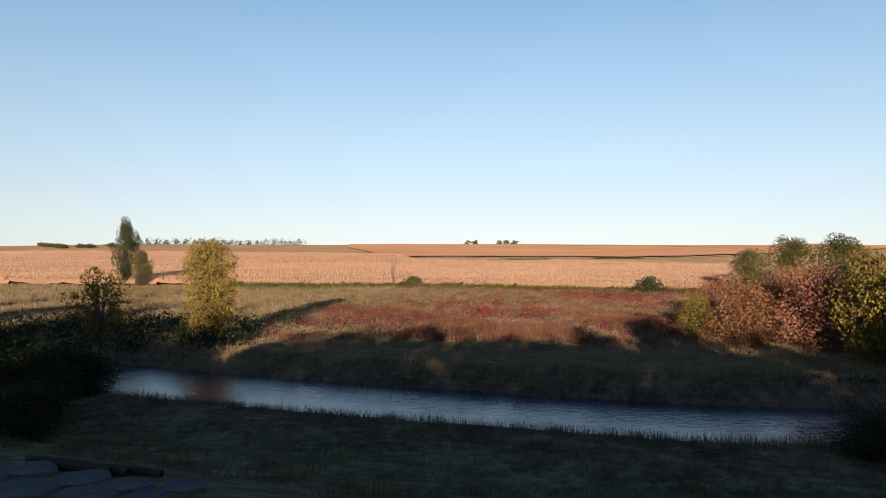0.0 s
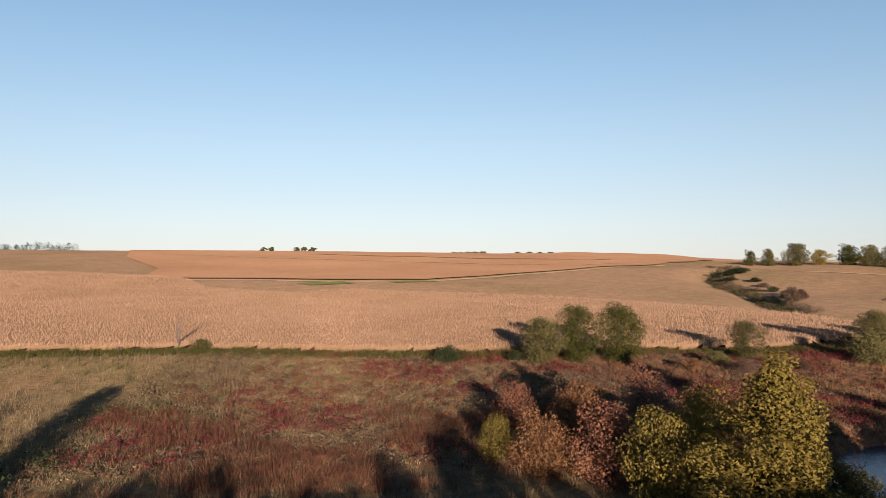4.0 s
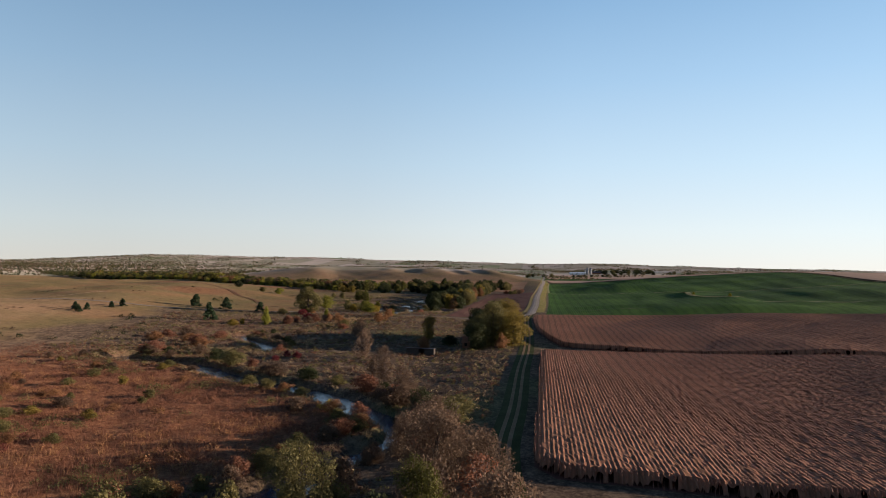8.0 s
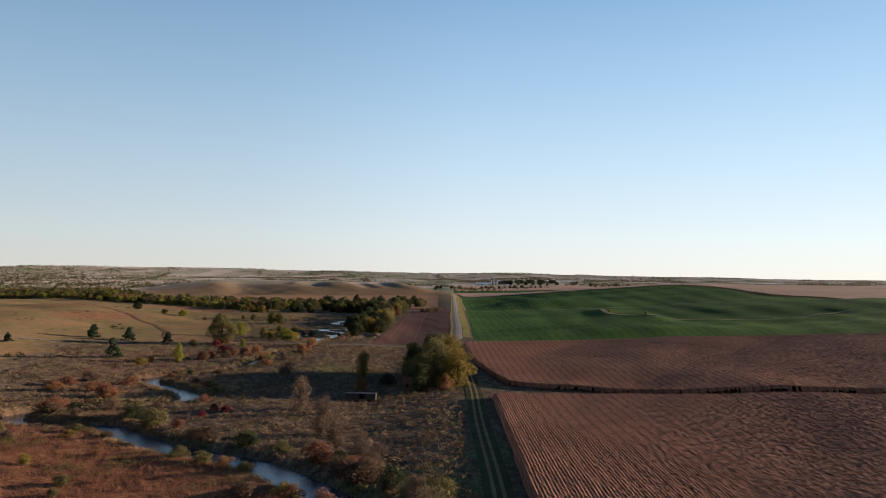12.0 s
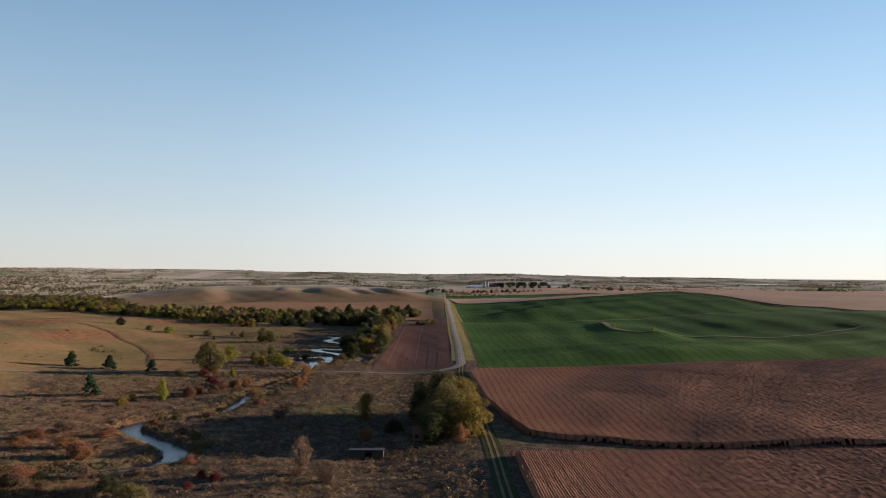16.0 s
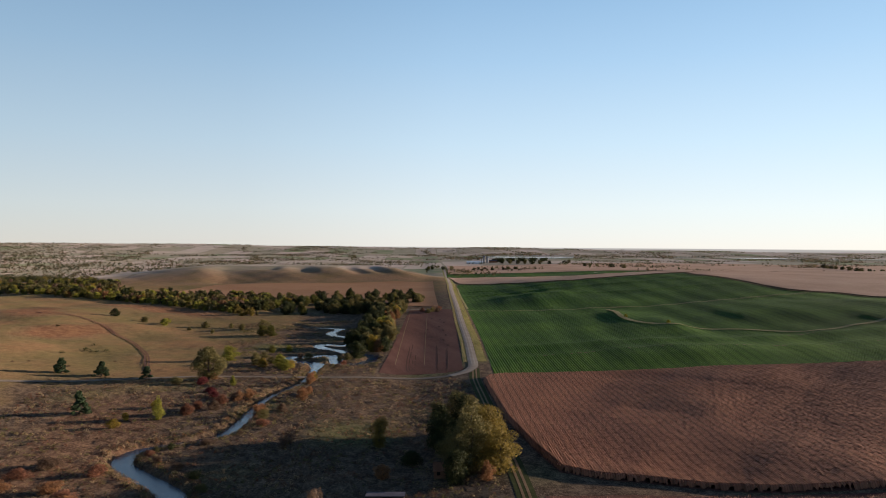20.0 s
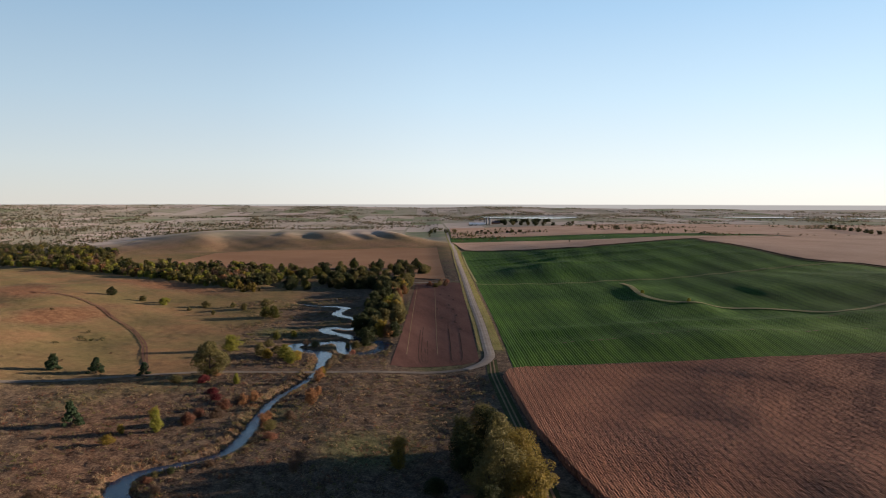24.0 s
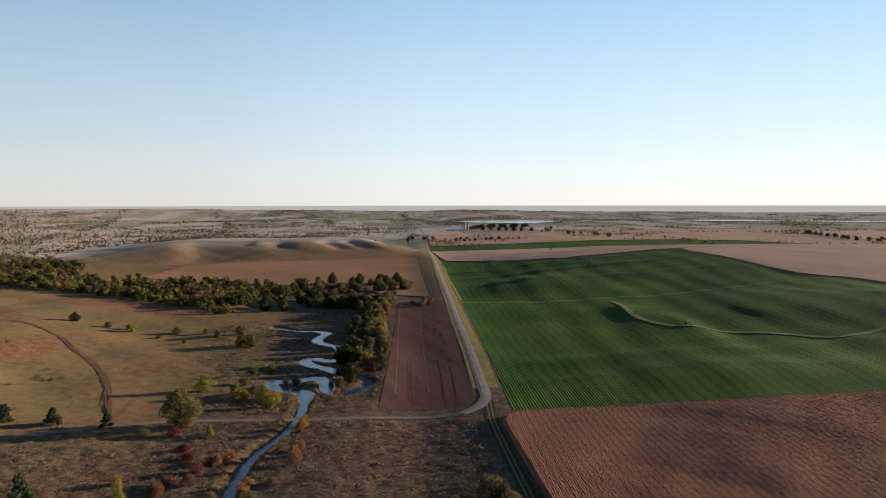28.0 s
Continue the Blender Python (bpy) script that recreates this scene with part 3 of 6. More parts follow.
def inside(poly, x, y):
    r = np.zeros(x.shape, bool)
    for (x0, y0), (x1, y1) in zip(poly, np.roll(poly, -1, 0)):
        m = (y0 > y) != (y1 > y)
        r ^= m & (x < (x1 - x0) * (y - y0) / (y1 - y0 + 1e-12) + x0)
    return r


def field(name, poly, mat, size, lift=0.06, label="", category="field"):
    """A sheet laid on the land inside an outline."""
    poly = np.array(poly, float)
    edge = []
    for a, b in zip(poly, np.roll(poly, -1, 0)):
        n = max(1, int(np.linalg.norm(b - a) / size))
        edge += [a + (b - a) * t / n for t in range(n)]
    edge = np.array(edge)
    xs, ys = np.meshgrid(np.arange(poly[:, 0].min(), poly[:, 0].max(), size), np.arange(poly[:, 1].min(), poly[:, 1].max(), size))
    inn = inside(poly, xs.ravel(), ys.ravel())
    pts = np.c_[xs.ravel()[inn], ys.ravel()[inn]]
    ne = len(edge)
    allp = [Vector(p) for p in np.vstack([edge, pts])]
    v, _, f, *_ = geometry.delaunay_2d_cdt(allp, [(i, (i + 1) % ne) for i in range(ne)], [], 1, 1e-3)
    v = np.array([tuple(p) for p in v])
    z = np.maximum(on_ground(v[:, 0], v[:, 1]), land(v[:, 0], v[:, 1], False)) + lift + 0.25 * sst(700, 1500, np.hypot(v[:, 0], v[:, 1]))
    return tagged(part(name, mesh_of(name, np.c_[v, z], np.array(f), mat)), label, category, kind="structure")


def row_field_material(name, dark, mid, light, turn, pitch, depth=0.35, relief=0.8):
    """A sown field: rows, broad patches, fine grain."""
    m, nt, p = blank(name, 0.9, 0.03)
    co = nt.nodes.new("ShaderNodeTexCoord")
    mp = nt.nodes.new("ShaderNodeMapping")
    mp.inputs["Rotation"].default_value = (0, 0, turn)
    w = nt.nodes.new("ShaderNodeTexWave")
    w.wave_type, w.bands_direction = "BANDS", "Y"
    w.inputs["Scale"].default_value = 0.314 / pitch
    w.inputs["Distortion"].default_value = 1.4
    w.inputs["Detail"].default_value = 3
    w2 = nt.nodes.new("ShaderNodeTexWave")                # drill passes, wider than the rows
    w2.wave_type, w2.bands_direction = "BANDS", "Y"
    w2.inputs["Scale"].default_value, w2.inputs["Distortion"].default_value, w2.inputs["Detail"].default_value = 0.314 / (pitch * 4.3), 2.2, 2
    nt.links.new(mp.outputs[0], w2.inputs[0])
    nt.links.new(co.outputs["Object"], mp.inputs[0])
    nt.links.new(mp.outputs[0], w.inputs[0])
    big, fine = noise_node(nt, 0.012, 4), noise_node(nt, 0.6, 5, 0.7)
    ra = ramp(nt, [(0.3, dark), (0.5, mid), (0.7, light)])
    nt.links.new(big.outputs[0], ra.inputs[0])
    rb = ramp(nt, [(0.3, dark), (0.55, mid), (0.75, light)])
    nt.links.new(fine.outputs[0], rb.inputs[0])
    c = mixed(nt, 0.45, ra.outputs[0], rb.outputs[0])
    rw = ramp(nt, [(0.1, (0.50, 0.55, 0.50)), (0.6, (1.2, 1.15, 1.1))])
    nt.links.new(w.outputs[0], rw.inputs[0])
    c = mixed(nt, depth, c, rw.outputs[0], "MULTIPLY")
    rp = ramp(nt, [(0.05, (0.62, 0.66, 0.62)), (0.3, (1.0, 1.0, 1.0)), (0.9, (1.12, 1.1, 1.05))])
    nt.links.new(w2.outputs[0], rp.inputs[0])
    c = mixed(nt, 0.7, c, rp.outputs[0], "MULTIPLY")
    nt.links.new(c, p.inputs["Base Color"])
    ad = nt.nodes.new("ShaderNodeMath")
    ad.operation = "MULTIPLY_ADD"
    ad.inputs[1].default_value = 0.35
    nt.links.new(w.outputs[0], ad.inputs[0])
    nt.links.new(fine.outputs[0], ad.inputs[2])
    bumped(nt, p, ad.outputs[0], relief, 0.45)
    return m


GREEN = row_field_material("alfalfa", (0.008, 0.025, 0.004), (0.022, 0.054, 0.007), (0.047, 0.088, 0.012), -ROAD_TURN, 1.6, 0.45)



def uvs(*pts):
    return [xy(u, v) for u, v in pts]


GREEN_EDGE = [(900, -36), (838, -90), (786, -130), (736, -210), (748, -303), (754, -350), (762, -399), (681, -384), (557, -393), (491, -396), (440, -403), (411, -418), (397, -441), (355, -454)]
field("green_field", uvs((5, -13), (60, -15), (140, -17), (400, -20), (640, -22), (860, -27), *GREEN_EDGE, (330, -520), (300, -640), (60, -640), (20, -420), (10, -210), (8, -154), (9, -99), (9, -41)), GREEN, 5.5, 0.10, "dark green alfalfa field with sown rows", "field")
field("green_field", uvs((1150, -18), (1330, -22), (1346, -215), (1350, -353), (1365, -500), (1395, -650), (1355, -780), (1250, -850), (1230, -880), (1190, -500)), GREEN, 25, 0.10, "strip of green crop beyond a stubble field", "field")
field("stubble_field", uvs((908, -36), (1145, -20), (1185, -500), (1225, -880), (1000, -900), (800, -560), (772, -403), (762, -350), (756, -303), (744, -212), (793, -134), (845, -94)), HAZED_STUBBLE, 20, 0.9, "pale harvested stubble field, haze put into its colour", "field")
field("stubble_field", uvs((360, -460), (401, -447), (415, -425), (442, -409), (492, -402), (558, -399), (682, -390), (768, -406), (798, -565), (995, -905), (1000, -1700), (300, -1700), (330, -540)), HAZED_STUBBLE, 30, 0.9, "pinkish harvested field on a broad rise", "field")
field("stubble_field", uvs((1336, -26), (1900, -40), (2100, -800), (1950, -1700), (1010, -1700), (1005, -910), (1240, -890), (1262, -852), (1360, -786), (1402, -650), (1371, -500), (1356, -353)), HAZED_STUBBLE, 60, 0.9, "pale stubble plain, haze put into its colour", "field")
field("dirt_field", uvs((22, 4), (60, 3), (345, -2), (385, -4), (396, 4), (404, 30), (402, 45), (200, 49), (80, 52), (22, 54), (17, 46), (17, 14)), DIRT, 8, 0.10, "bare reddish plowed field beside the gravel road", "field")
field("dirt_field", uvs((430, 12), (690, 14), (980, 14), (985, 90), (950, 200), (915, 320), (860, 400), (680, 410), (600, 300), (560, 130), (470, 60)), TILLED, 10, 0.6, "reddish tilled field below the hills", "field")
field("tilled_field", [(-90, 362), (-20, 347), (13, 340), (45, 342), (78, 368), (116, 398), (157, 419), (215, 440), (300, 520), (380, 610), (420, 900), (200, 1500), (-300, 1500), (-200, 760), (-150, 560), (-100, 440)], TILLED, 12, 0.7, "smooth reddish tilled hillside", "field")

# gravel road, side road, lane
RUT = soil("rut_dirt", (0.09, 0.06, 0.035), (0.15, 0.10, 0.06), (0.22, 0.16, 0.10), 0.2, 1.5, 0.4, 0.1)
road_line = curve_pts(uvs((6, 12), (14, 4), (30, -2.5), (66, -4), (146, -5.8), (263, -6.5), (407, -9), (560, -11), (767, -14), (900, -17), (1345, -20), (1900, -27)), 6)
side_line = curve_pts(uvs((30, -2.5), (14, 2), (6, 14), (5, 42), (3, 72), (2, 100), (2, 140), (-5, 177), (-23, 218), (-45, 290), (-65, 350)), 4)
lane_line = curve_pts(uvs((-400, -14), (-372, -6), (-342, -3), (-300, -3.6), (-240, -3.4), (-180, -4.2), (-120, -3.6), (-53, -2.0), (-12, -1.2), (6, -2), (24, -3)), 4)
tagged(part("road", ribbon("road", road_line, 3.1, GRAVEL, 0.22, across=4, crown=0.12)), "pale gravel road running straight between fields", "road", kind="structure")
SIDE = soil("side_road_dirt", (0.070, 0.056, 0.045), (0.118, 0.098, 0.082), (0.172, 0.148, 0.126), 0.15, 3, 0.3, 0.05)
tagged(part("road", ribbon("road", side_line, 2.3, SIDE, 0.16, across=4, crown=0.08)), "narrow gravel side road crossing the creek", "road", kind="structure")
for s, w in ((-6.0, 2.7), (4.6, 1.5)):
    d = np.gradient(road_line, axis=0)
    d /= np.linalg.norm(d, axis=1)[:, None]
    tagged(part("verge", ribbon("verge", (road_line + np.c_[-d[:, 1], d[:, 0]] * s)[8:], w, VERGE, 0.13)), "yellowed grass verge", "verge", kind="structure")
PACKED = soil("packed_gravel", (0.14, 0.115, 0.096), (0.215, 0.184, 0.158), (0.29, 0.255, 0.22), 0.15, 2, 0.2, 0.03)
for s_ in (-1.0, 1.0):
    tagged(part("wheel_track", ribbon("wheel_track", (road_line + np.c_[-d[:, 1], d[:, 0]] * s_)[6:], 0.45, PACKED, 0.34)), "packed pale wheel track of the gravel road", "road", kind="structure")
# lane grass coloured dark, part of it standing for the corn's shadow
tagged(part("lane", ribbon("lane", lane_line, 3.0, LANE_SHADE, 0.07, across=4)), "grassy field lane", "road", kind="structure")
d = np.gradient(lane_line, axis=0)
d /= np.linalg.norm(d, axis=1)[:, None]
for s in (-0.95, 0.95):
    tagged(part("wheel_track", ribbon("wheel_track", lane_line + np.c_[-d[:, 1], d[:, 0]] * s, 0.42, RUT, 0.11)), "bare wheel rut of the lane", "road", kind="structure")


# ---- standing corn ----
CANOPY = row_field_material("corn_canopy", (0.117, 0.053, 0.034), (0.155, 0.073, 0.047), (0.201, 0.101, 0.066), -ROAD_TURN, 0.76, 0.3, 0.08)


GOLD = soil("gold_canopy", (0.095, 0.056, 0.033), (0.146, 0.089, 0.054), (0.197, 0.127, 0.080), 0.05, 1.6, 0.12, 0.1)


def corn_block(name, poly, turn, row, step, high, deep, slim, label, seed, leaf="corn", canopy=None, thin=None, relief=(0.85, 0.46, 0.05, 0.045), more=0):
    """Dry corn: a rough canopy, tassels and leaf tips in rows above it, whole stalks along the edge."""
    rng = np.random.default_rng(seed)
    root = new(name)
    poly = np.array(poly, float)
    c, s = math.cos(turn), math.sin(turn)
    rot = np.c_[poly[:, 0] * c + poly[:, 1] * s, -poly[:, 0] * s + poly[:, 1] * c]
    A, B = np.meshgrid(np.arange(rot[:, 0].min(), rot[:, 0].max(), step), np.arange(rot[:, 1].min(), rot[:, 1].max(), row))
    A, B = (A + rng.uniform(-0.5, 0.5, A.shape) * step).ravel(), (B + rng.normal(0, 0.07, B.shape) * row).ravel()
    x, y = A * c - B * s, A * s + B * c
    ok = inside(poly, x, y)
    if thin is not None:
        ok &= rng.uniform(0, 1, len(x)) < thin(x, y)
    edge = np.full(len(x), 99.0)
    for (x0, y0), (x1, y1) in zip(poly, np.roll(poly, -1, 0)):
        t = np.clip(((x - x0) * (x1 - x0) + (y - y0) * (y1 - y0)) / ((x1 - x0) ** 2 + (y1 - y0) ** 2), 0, 1)
        edge = np.minimum(edge, np.hypot(x - x0 - t * (x1 - x0), y - y0 - t * (y1 - y0)))
    rim = ok & (edge < 2.2)
    x, y, low = np.r_[x[ok], np.repeat(x[rim], more)], np.r_[y[ok], np.repeat(y[rim], more)], np.r_[deep - rng.uniform(0, 0.3, ok.sum()), np.zeros(more * rim.sum())]
    n = len(x)
    x, y = x + rng.normal(0, 0.06, n), y + rng.normal(0, 0.06, n)
    z = on_ground(x, y)
    a = turn + rng.normal(0, 0.55, n)
    w = slim * rng.uniform(0.6, 1.4, n) * np.where(low > 0, 1, 0.55)
    dx, dy = np.cos(a) * w, np.sin(a) * w
    hh = high * (1 + 0.07 * rng.standard_normal(n)).clip(0.75, 1.2) * (1 + 0.08 * waves(x, y, 0.12, seed))
    along, across = rng.normal(0, 0.38, n) * np.where(low > 0, 1, 0.5), rng.normal(0, 0.13, n)
    lean = np.array([along * c - across * s, along * s + across * c])
    V = np.stack([np.c_[x - dx, y - dy, z + low], np.c_[x + dx, y + dy, z + low], np.c_[x + lean[0], y + lean[1], z + hh]], 1).reshape(-1, 3)
    part("stalks", mesh_of("stalks", V, np.arange(3 * n).reshape(-1, 3), LEAF[leaf], False), root)
    ca, cb, drop, uneven = relief
    A, B = np.meshgrid(np.arange(rot[:, 0].min(), rot[:, 0].max(), ca), np.arange(rot[:, 1].min(), rot[:, 1].max(), cb))
    gap = (np.arange(A.shape[0]) % 2)[:, None] * drop
    A, B = A + rng.uniform(-0.3, 0.3, A.shape) * ca, B + rng.uniform(-0.12, 0.12, B.shape) * cb
    X, Y = A * c - B * s, A * s + B * c
    H = on_ground(X, Y) + deep + 0.2 - gap + rng.normal(0, uneven, A.shape) + 0.15 * waves(X, Y, 0.12, seed)
    rim = np.full(A.shape, 9.0)
    for (x0, y0), (x1, y1) in zip(poly, np.roll(poly, -1, 0)):
        t = np.clip(((X - x0) * (x1 - x0) + (Y - y0) * (y1 - y0)) / ((x1 - x0) ** 2 + (y1 - y0) ** 2), 0, 1)
        rim = np.minimum(rim, np.hypot(X - x0 - t * (x1 - x0), Y - y0 - t * (y1 - y0)))
    H = H - (deep - 0.1) * sst(1.5, 0.2, rim)
    ok = inside(poly, X.ravel(), Y.ravel())
    quads = grid_faces(A.shape[1], A.shape[0])
    quads = quads[ok[quads].all(1)]
    used, quads = np.unique(quads, return_inverse=True)
    part("canopy", mesh_of("canopy", np.c_[X.ravel(), Y.ravel(), H.ravel()][used], quads.reshape(-1, 4), canopy or CANOPY, False), root)
    return tagged(root, label, "corn", kind="stuff")


field("corn_floor", uvs((-356, -12), (-350, -8.5), (-190, -9.5), (-190, -60), (-210, -330), (-380, -330), (-362, -60)), DIRT, 8, 0.08, "bare ground under the corn")
corn_block("corn", uvs((-356, -13), (-352, -9.5), (-346, -8.2), (-196, -9.8), (-196, -60), (-214, -330), (-380, -330), (-362, -60)), ROAD_TURN, 0.76, 0.68, 2.3, 1.98, 0.10, "tall dry corn standing in even rows beside the lane", 3, relief=(1.05, 0.38, 0.09, 0.05), more=1)
field("corn_floor", uvs((-176, -30), (-168, -18), (-140, -13), (-100, -8), (-40, -5.5), (-14, -5), (-5, -8.5), (0, -18), (1, -67), (2, -154), (7, -210), (14, -330), (-200, -330), (-190, -80)), DIRT, 8, 0.08, "bare ground under the corn")
corn_block("corn", uvs((-176, -30), (-168, -18), (-140, -13), (-100, -8), (-40, -5.5), (-14, -5), (-5, -8.5), (0, -18), (1, -67), (2, -154), (7, -210), (14, -330), (-200, -330), (-190, -80)), ROAD_TURN, 0.76, 0.95, 2.3, 2.02, 0.11, "dry reddish corn filling a curved field", 4)
NORTH_CORN = [(-420, 175), (-240, 160), (-125, 152), (-71, 158), (-31, 156), (-4, 149), (31, 146), (66, 146), (98, 143), (124, 152), (139, 170), (140, 190), (128, 211), (105, 230), (66, 262), (38, 271),
              (11, 284), (-14, 272), (-48, 292), (-70, 352), (-143, 392), (-250, 425), (-347, 450), (-480, 470)]
field("corn_floor", NORTH_CORN, DIRT, 14, 0.08, "bare ground under the corn")
corn_block("corn", NORTH_CORN, 0.05, 0.78, 0.6, 2.2, 1.45, 0.09, "broad field of dry golden corn", 5, "gold", GOLD, lambda x, y: 0.40 + 0.60 * sst(-150, -100, x) * sst(270, 220, y), (1.3, 0.7, 0.06, 0.08))

# ---- marks on the fields ----
def track(name, pts, half, mat, lift, label, step=4):
    return tagged(part(name, ribbon(name, curve_pts(pts, step), half, mat, lift)), label, "track", kind="structure")


SWALE = soil("swale_grass", (0.10, 0.092, 0.045), (0.155, 0.135, 0.068), (0.21, 0.18, 0.10), 0.1, 1.2, 0.5, 0.2)
DAMP = soil("damp_dirt", (0.05, 0.028, 0.02), (0.085, 0.045, 0.033), (0.12, 0.07, 0.05), 0.1, 1.0, 0.4, 0.1)
track("grass_waterway", uvs((335, -163), (298, -161), (246, -155), (213, -157), (195, -164), (185, -173), (171, -206), (151, -239), (133, -258), (131, -268), (146, -306), (160, -345)), 2.6, SWALE, 0.6, "pale grass waterway curving through the green crop")
for s in (-2.2, 2.2):
    track("field_lane", uvs(*((u + s, v) for u, v in ((381, -17), (375, -67), (359, -122), (366, -183), (370, -243), (381, -308), (396, -377), (403, -414)))), 0.9, SWALE, 0.45, "pale rut of a farm lane between two green crops")
EDGE_GRASS = soil("edge_grass", (0.030, 0.026, 0.012), (0.055, 0.046, 0.022), (0.085, 0.07, 0.035), 0.1, 1.2, 0.5, 0.2)
track("field_edge", uvs((400, -20.5), (640, -22.5), (860, -28)), 1.2, SWALE, 0.3, "strip of dry grass along the green field")
track("field_edge", uvs(*GREEN_EDGE), 2.4, EDGE_GRASS, 0.5, "dark grass strip along the edge of the green field", 8)
track("field_edge", uvs((1147, -19), (1187, -500), (1227, -880)), 3.0, EDGE_GRASS, 0.6, "dark grass strip between two crops", 12)
track("field_lane", uvs((404, -8), (409, 15), (413, 45), (416, 75)), 1.6, GRAVEL, 0.25, "farm lane at the head of the plowed field")
FRESH = soil("turned_soil", (0.028, 0.015, 0.012), (0.05, 0.027, 0.021), (0.075, 0.042, 0.033), 0.1, 1.0, 0.4, 0.1)
for k, line in enumerate((((130, 38), (60, 38.5), (32, 37.5), (25, 35), (32, 32.8), (60, 33), (110, 33)), ((110, 11), (60, 12), (32, 13), (25, 16), (32, 19), (70, 18.5), (130, 18)), ((140, 36), (60, 36.8), (34, 36), (30, 35), (36, 34.2), (70, 34.6)))):
    track("tyre_mark", uvs(*line), 0.28, FRESH, 0.15, "dark turning track of a tractor on the plowed field", 2)
for u, v in ((120, 9), (150, 12), (175, 9.5), (205, 11), (230, 14), (258, 9), (285, 12), (300, 20), (215, 24), (170, 21)):
    track("clod_ridge", uvs((u, v), (u + 4, v + 0.8), (u + 9, v + 0.4)), 0.7, FRESH, 0.2, "low heap of turned clods on the plowed field", 2)
for v in (27, 45.5):
    track("furrow", uvs((50, v), (180, v - 0.6), (370, v - 2)), 0.22, RUT, 0.15, "pale furrow line along the plowed field")
for s in (-1.0, 1.0):
    track("wheel_track", [(505 + s, 86), (540, 92 + s), (572, 96 + s), (610, 104 + s), (650, 117 + s), (690, 134 + s), (730, 152 + s), (770, 180 + s), (800, 220 + s)], 0.6, DAMP, 0.32, "bare rut of a two-wheel track over the pasture")

PALE = soil("pale_grass", (0.14, 0.098, 0.060), (0.21, 0.150, 0.095), (0.28, 0.21, 0.135), 0.08, 0.9, 0.3, 0.1)
GRASSY = soil("green_margin", (0.035, 0.045, 0.014), (0.07, 0.085, 0.026), (0.11, 0.12, 0.042), 0.1, 0.9, 0.3, 0.1)
track("grass_margin", [(-130, 392), (-90, 358), (-20, 340), (13, 333), (45, 335), (80, 361), (118, 391), (157, 412), (215, 433)], 2.6, PALE, 0.25, "pale grass margin below the tilled hillside", 8)
track("grass_strip", [(-150, 640), (-60, 560), (20, 520), (69, 497), (135, 470), (185, 480), (270, 520)], 1.4, PALE, 0.95, "pale grass strip along the contour of the tilled hillside", 8)
track("grass_strip", [(-20, 610), (60, 570), (140, 545), (230, 560)], 2.2, EDGE_GRASS, 0.95, "dark grass strip along the contour of the tilled hillside", 8)
for pts, half in (((-12, 318), (-2, 324), (8, 328)), 6.0), (((28, 327), (40, 331), (50, 333)), 3.0):
    track("green_margin", pts, half, GRASSY, 0.35, "green grass patch below the tilled hillside")
HILL_RUT = soil("hill_track_dirt", (0.16, 0.11, 0.07), (0.24, 0.175, 0.115), (0.32, 0.24, 0.165), 0.1, 1.0, 0.3, 0.1)
track("cattle_path", [(250, 352), (290, 318), (306, 288), (316, 250), (318, 222), (330, 190)], 1.0, HILL_RUT, 0.35, "pale cattle path over the dry hill pasture")
track("cattle_path", [(360, 330), (420, 300), (470, 262), (520, 240), (570, 210)], 0.9, HILL_RUT, 0.35, "pale cattle path over the dry hill pasture")

# ---- trees and shrubs ----
def tube(path, radii, sides=6):
    """Rings round a path, tapering."""
    path, v = np.array(path, float), []
    for k, (p, r) in enumerate(zip(path, radii)):
        d = path[min(k + 1, len(path) - 1)] - path[max(k - 1, 0)]
        d /= np.linalg.norm(d) + 1e-9
        a = np.cross(d, (0.3, 0.9, 0.1))
        a /= np.linalg.norm(a)
        b = np.cross(d, a)
        for t in np.arange(sides) * 2 * math.pi / sides:
            v.append(p + r * (math.cos(t) * a + math.sin(t) * b))
    f = [(k * sides + i, k * sides + (i + 1) % sides, (k + 1) * sides + (i + 1) % sides, (k + 1) * sides + i) for k in range(len(path) - 1) for i in range(sides)]
    return np.array(v), np.array(f)


def joined(pieces):
    v, f, n = [], [], 0
    for a, b in pieces:
        v.append(a)
        f.append(b + n)
        n += len(a)
    return np.vstack(v), np.vstack(f)


def facing(rng, way, loose=0.6):
    """Two directions across the way out of a clump, loosened: blades lie like shingles on it."""
    n = way + loose * rng.standard_normal(way.shape)
    a = np.cross(n, rng.standard_normal(way.shape))
    a /= np.linalg.norm(a, axis=1)[:, None] + 1e-9
    b = np.cross(n, a)
    return a, b / (np.linalg.norm(b, axis=1)[:, None] + 1e-9)


def leaves(rng, centres, radii, count, size, flat=1.0):
    """Leaf sprays: small four-cornered blades scattered through clumps, denser towards their skin."""
    k = rng.choice(len(centres), count, p=np.array(radii) ** 2 / np.sum(np.array(radii) ** 2))
    d = rng.standard_normal((count, 3))
    d /= np.linalg.norm(d, axis=1)[:, None]
    r = np.array(radii)[k] * (0.45 + 0.52 * rng.uniform(0, 1, count) ** 0.4 + 0.10 * np.abs(rng.normal(0, 1, count)))
    c = np.array(centres)[k] + d * r[:, None] * (1, 1, flat)
    a, b = facing(rng, d)
    s = size * rng.uniform(0.6, 1.4, count)[:, None]
    v = np.stack([c - a * s, c + b * s * 0.75 + a * s * 0.25, c + a * s * 0.8 - b * s * 0.5], 1).reshape(-1, 3)
    return v, np.arange(3 * count).reshape(-1, 3)


MADE = {}


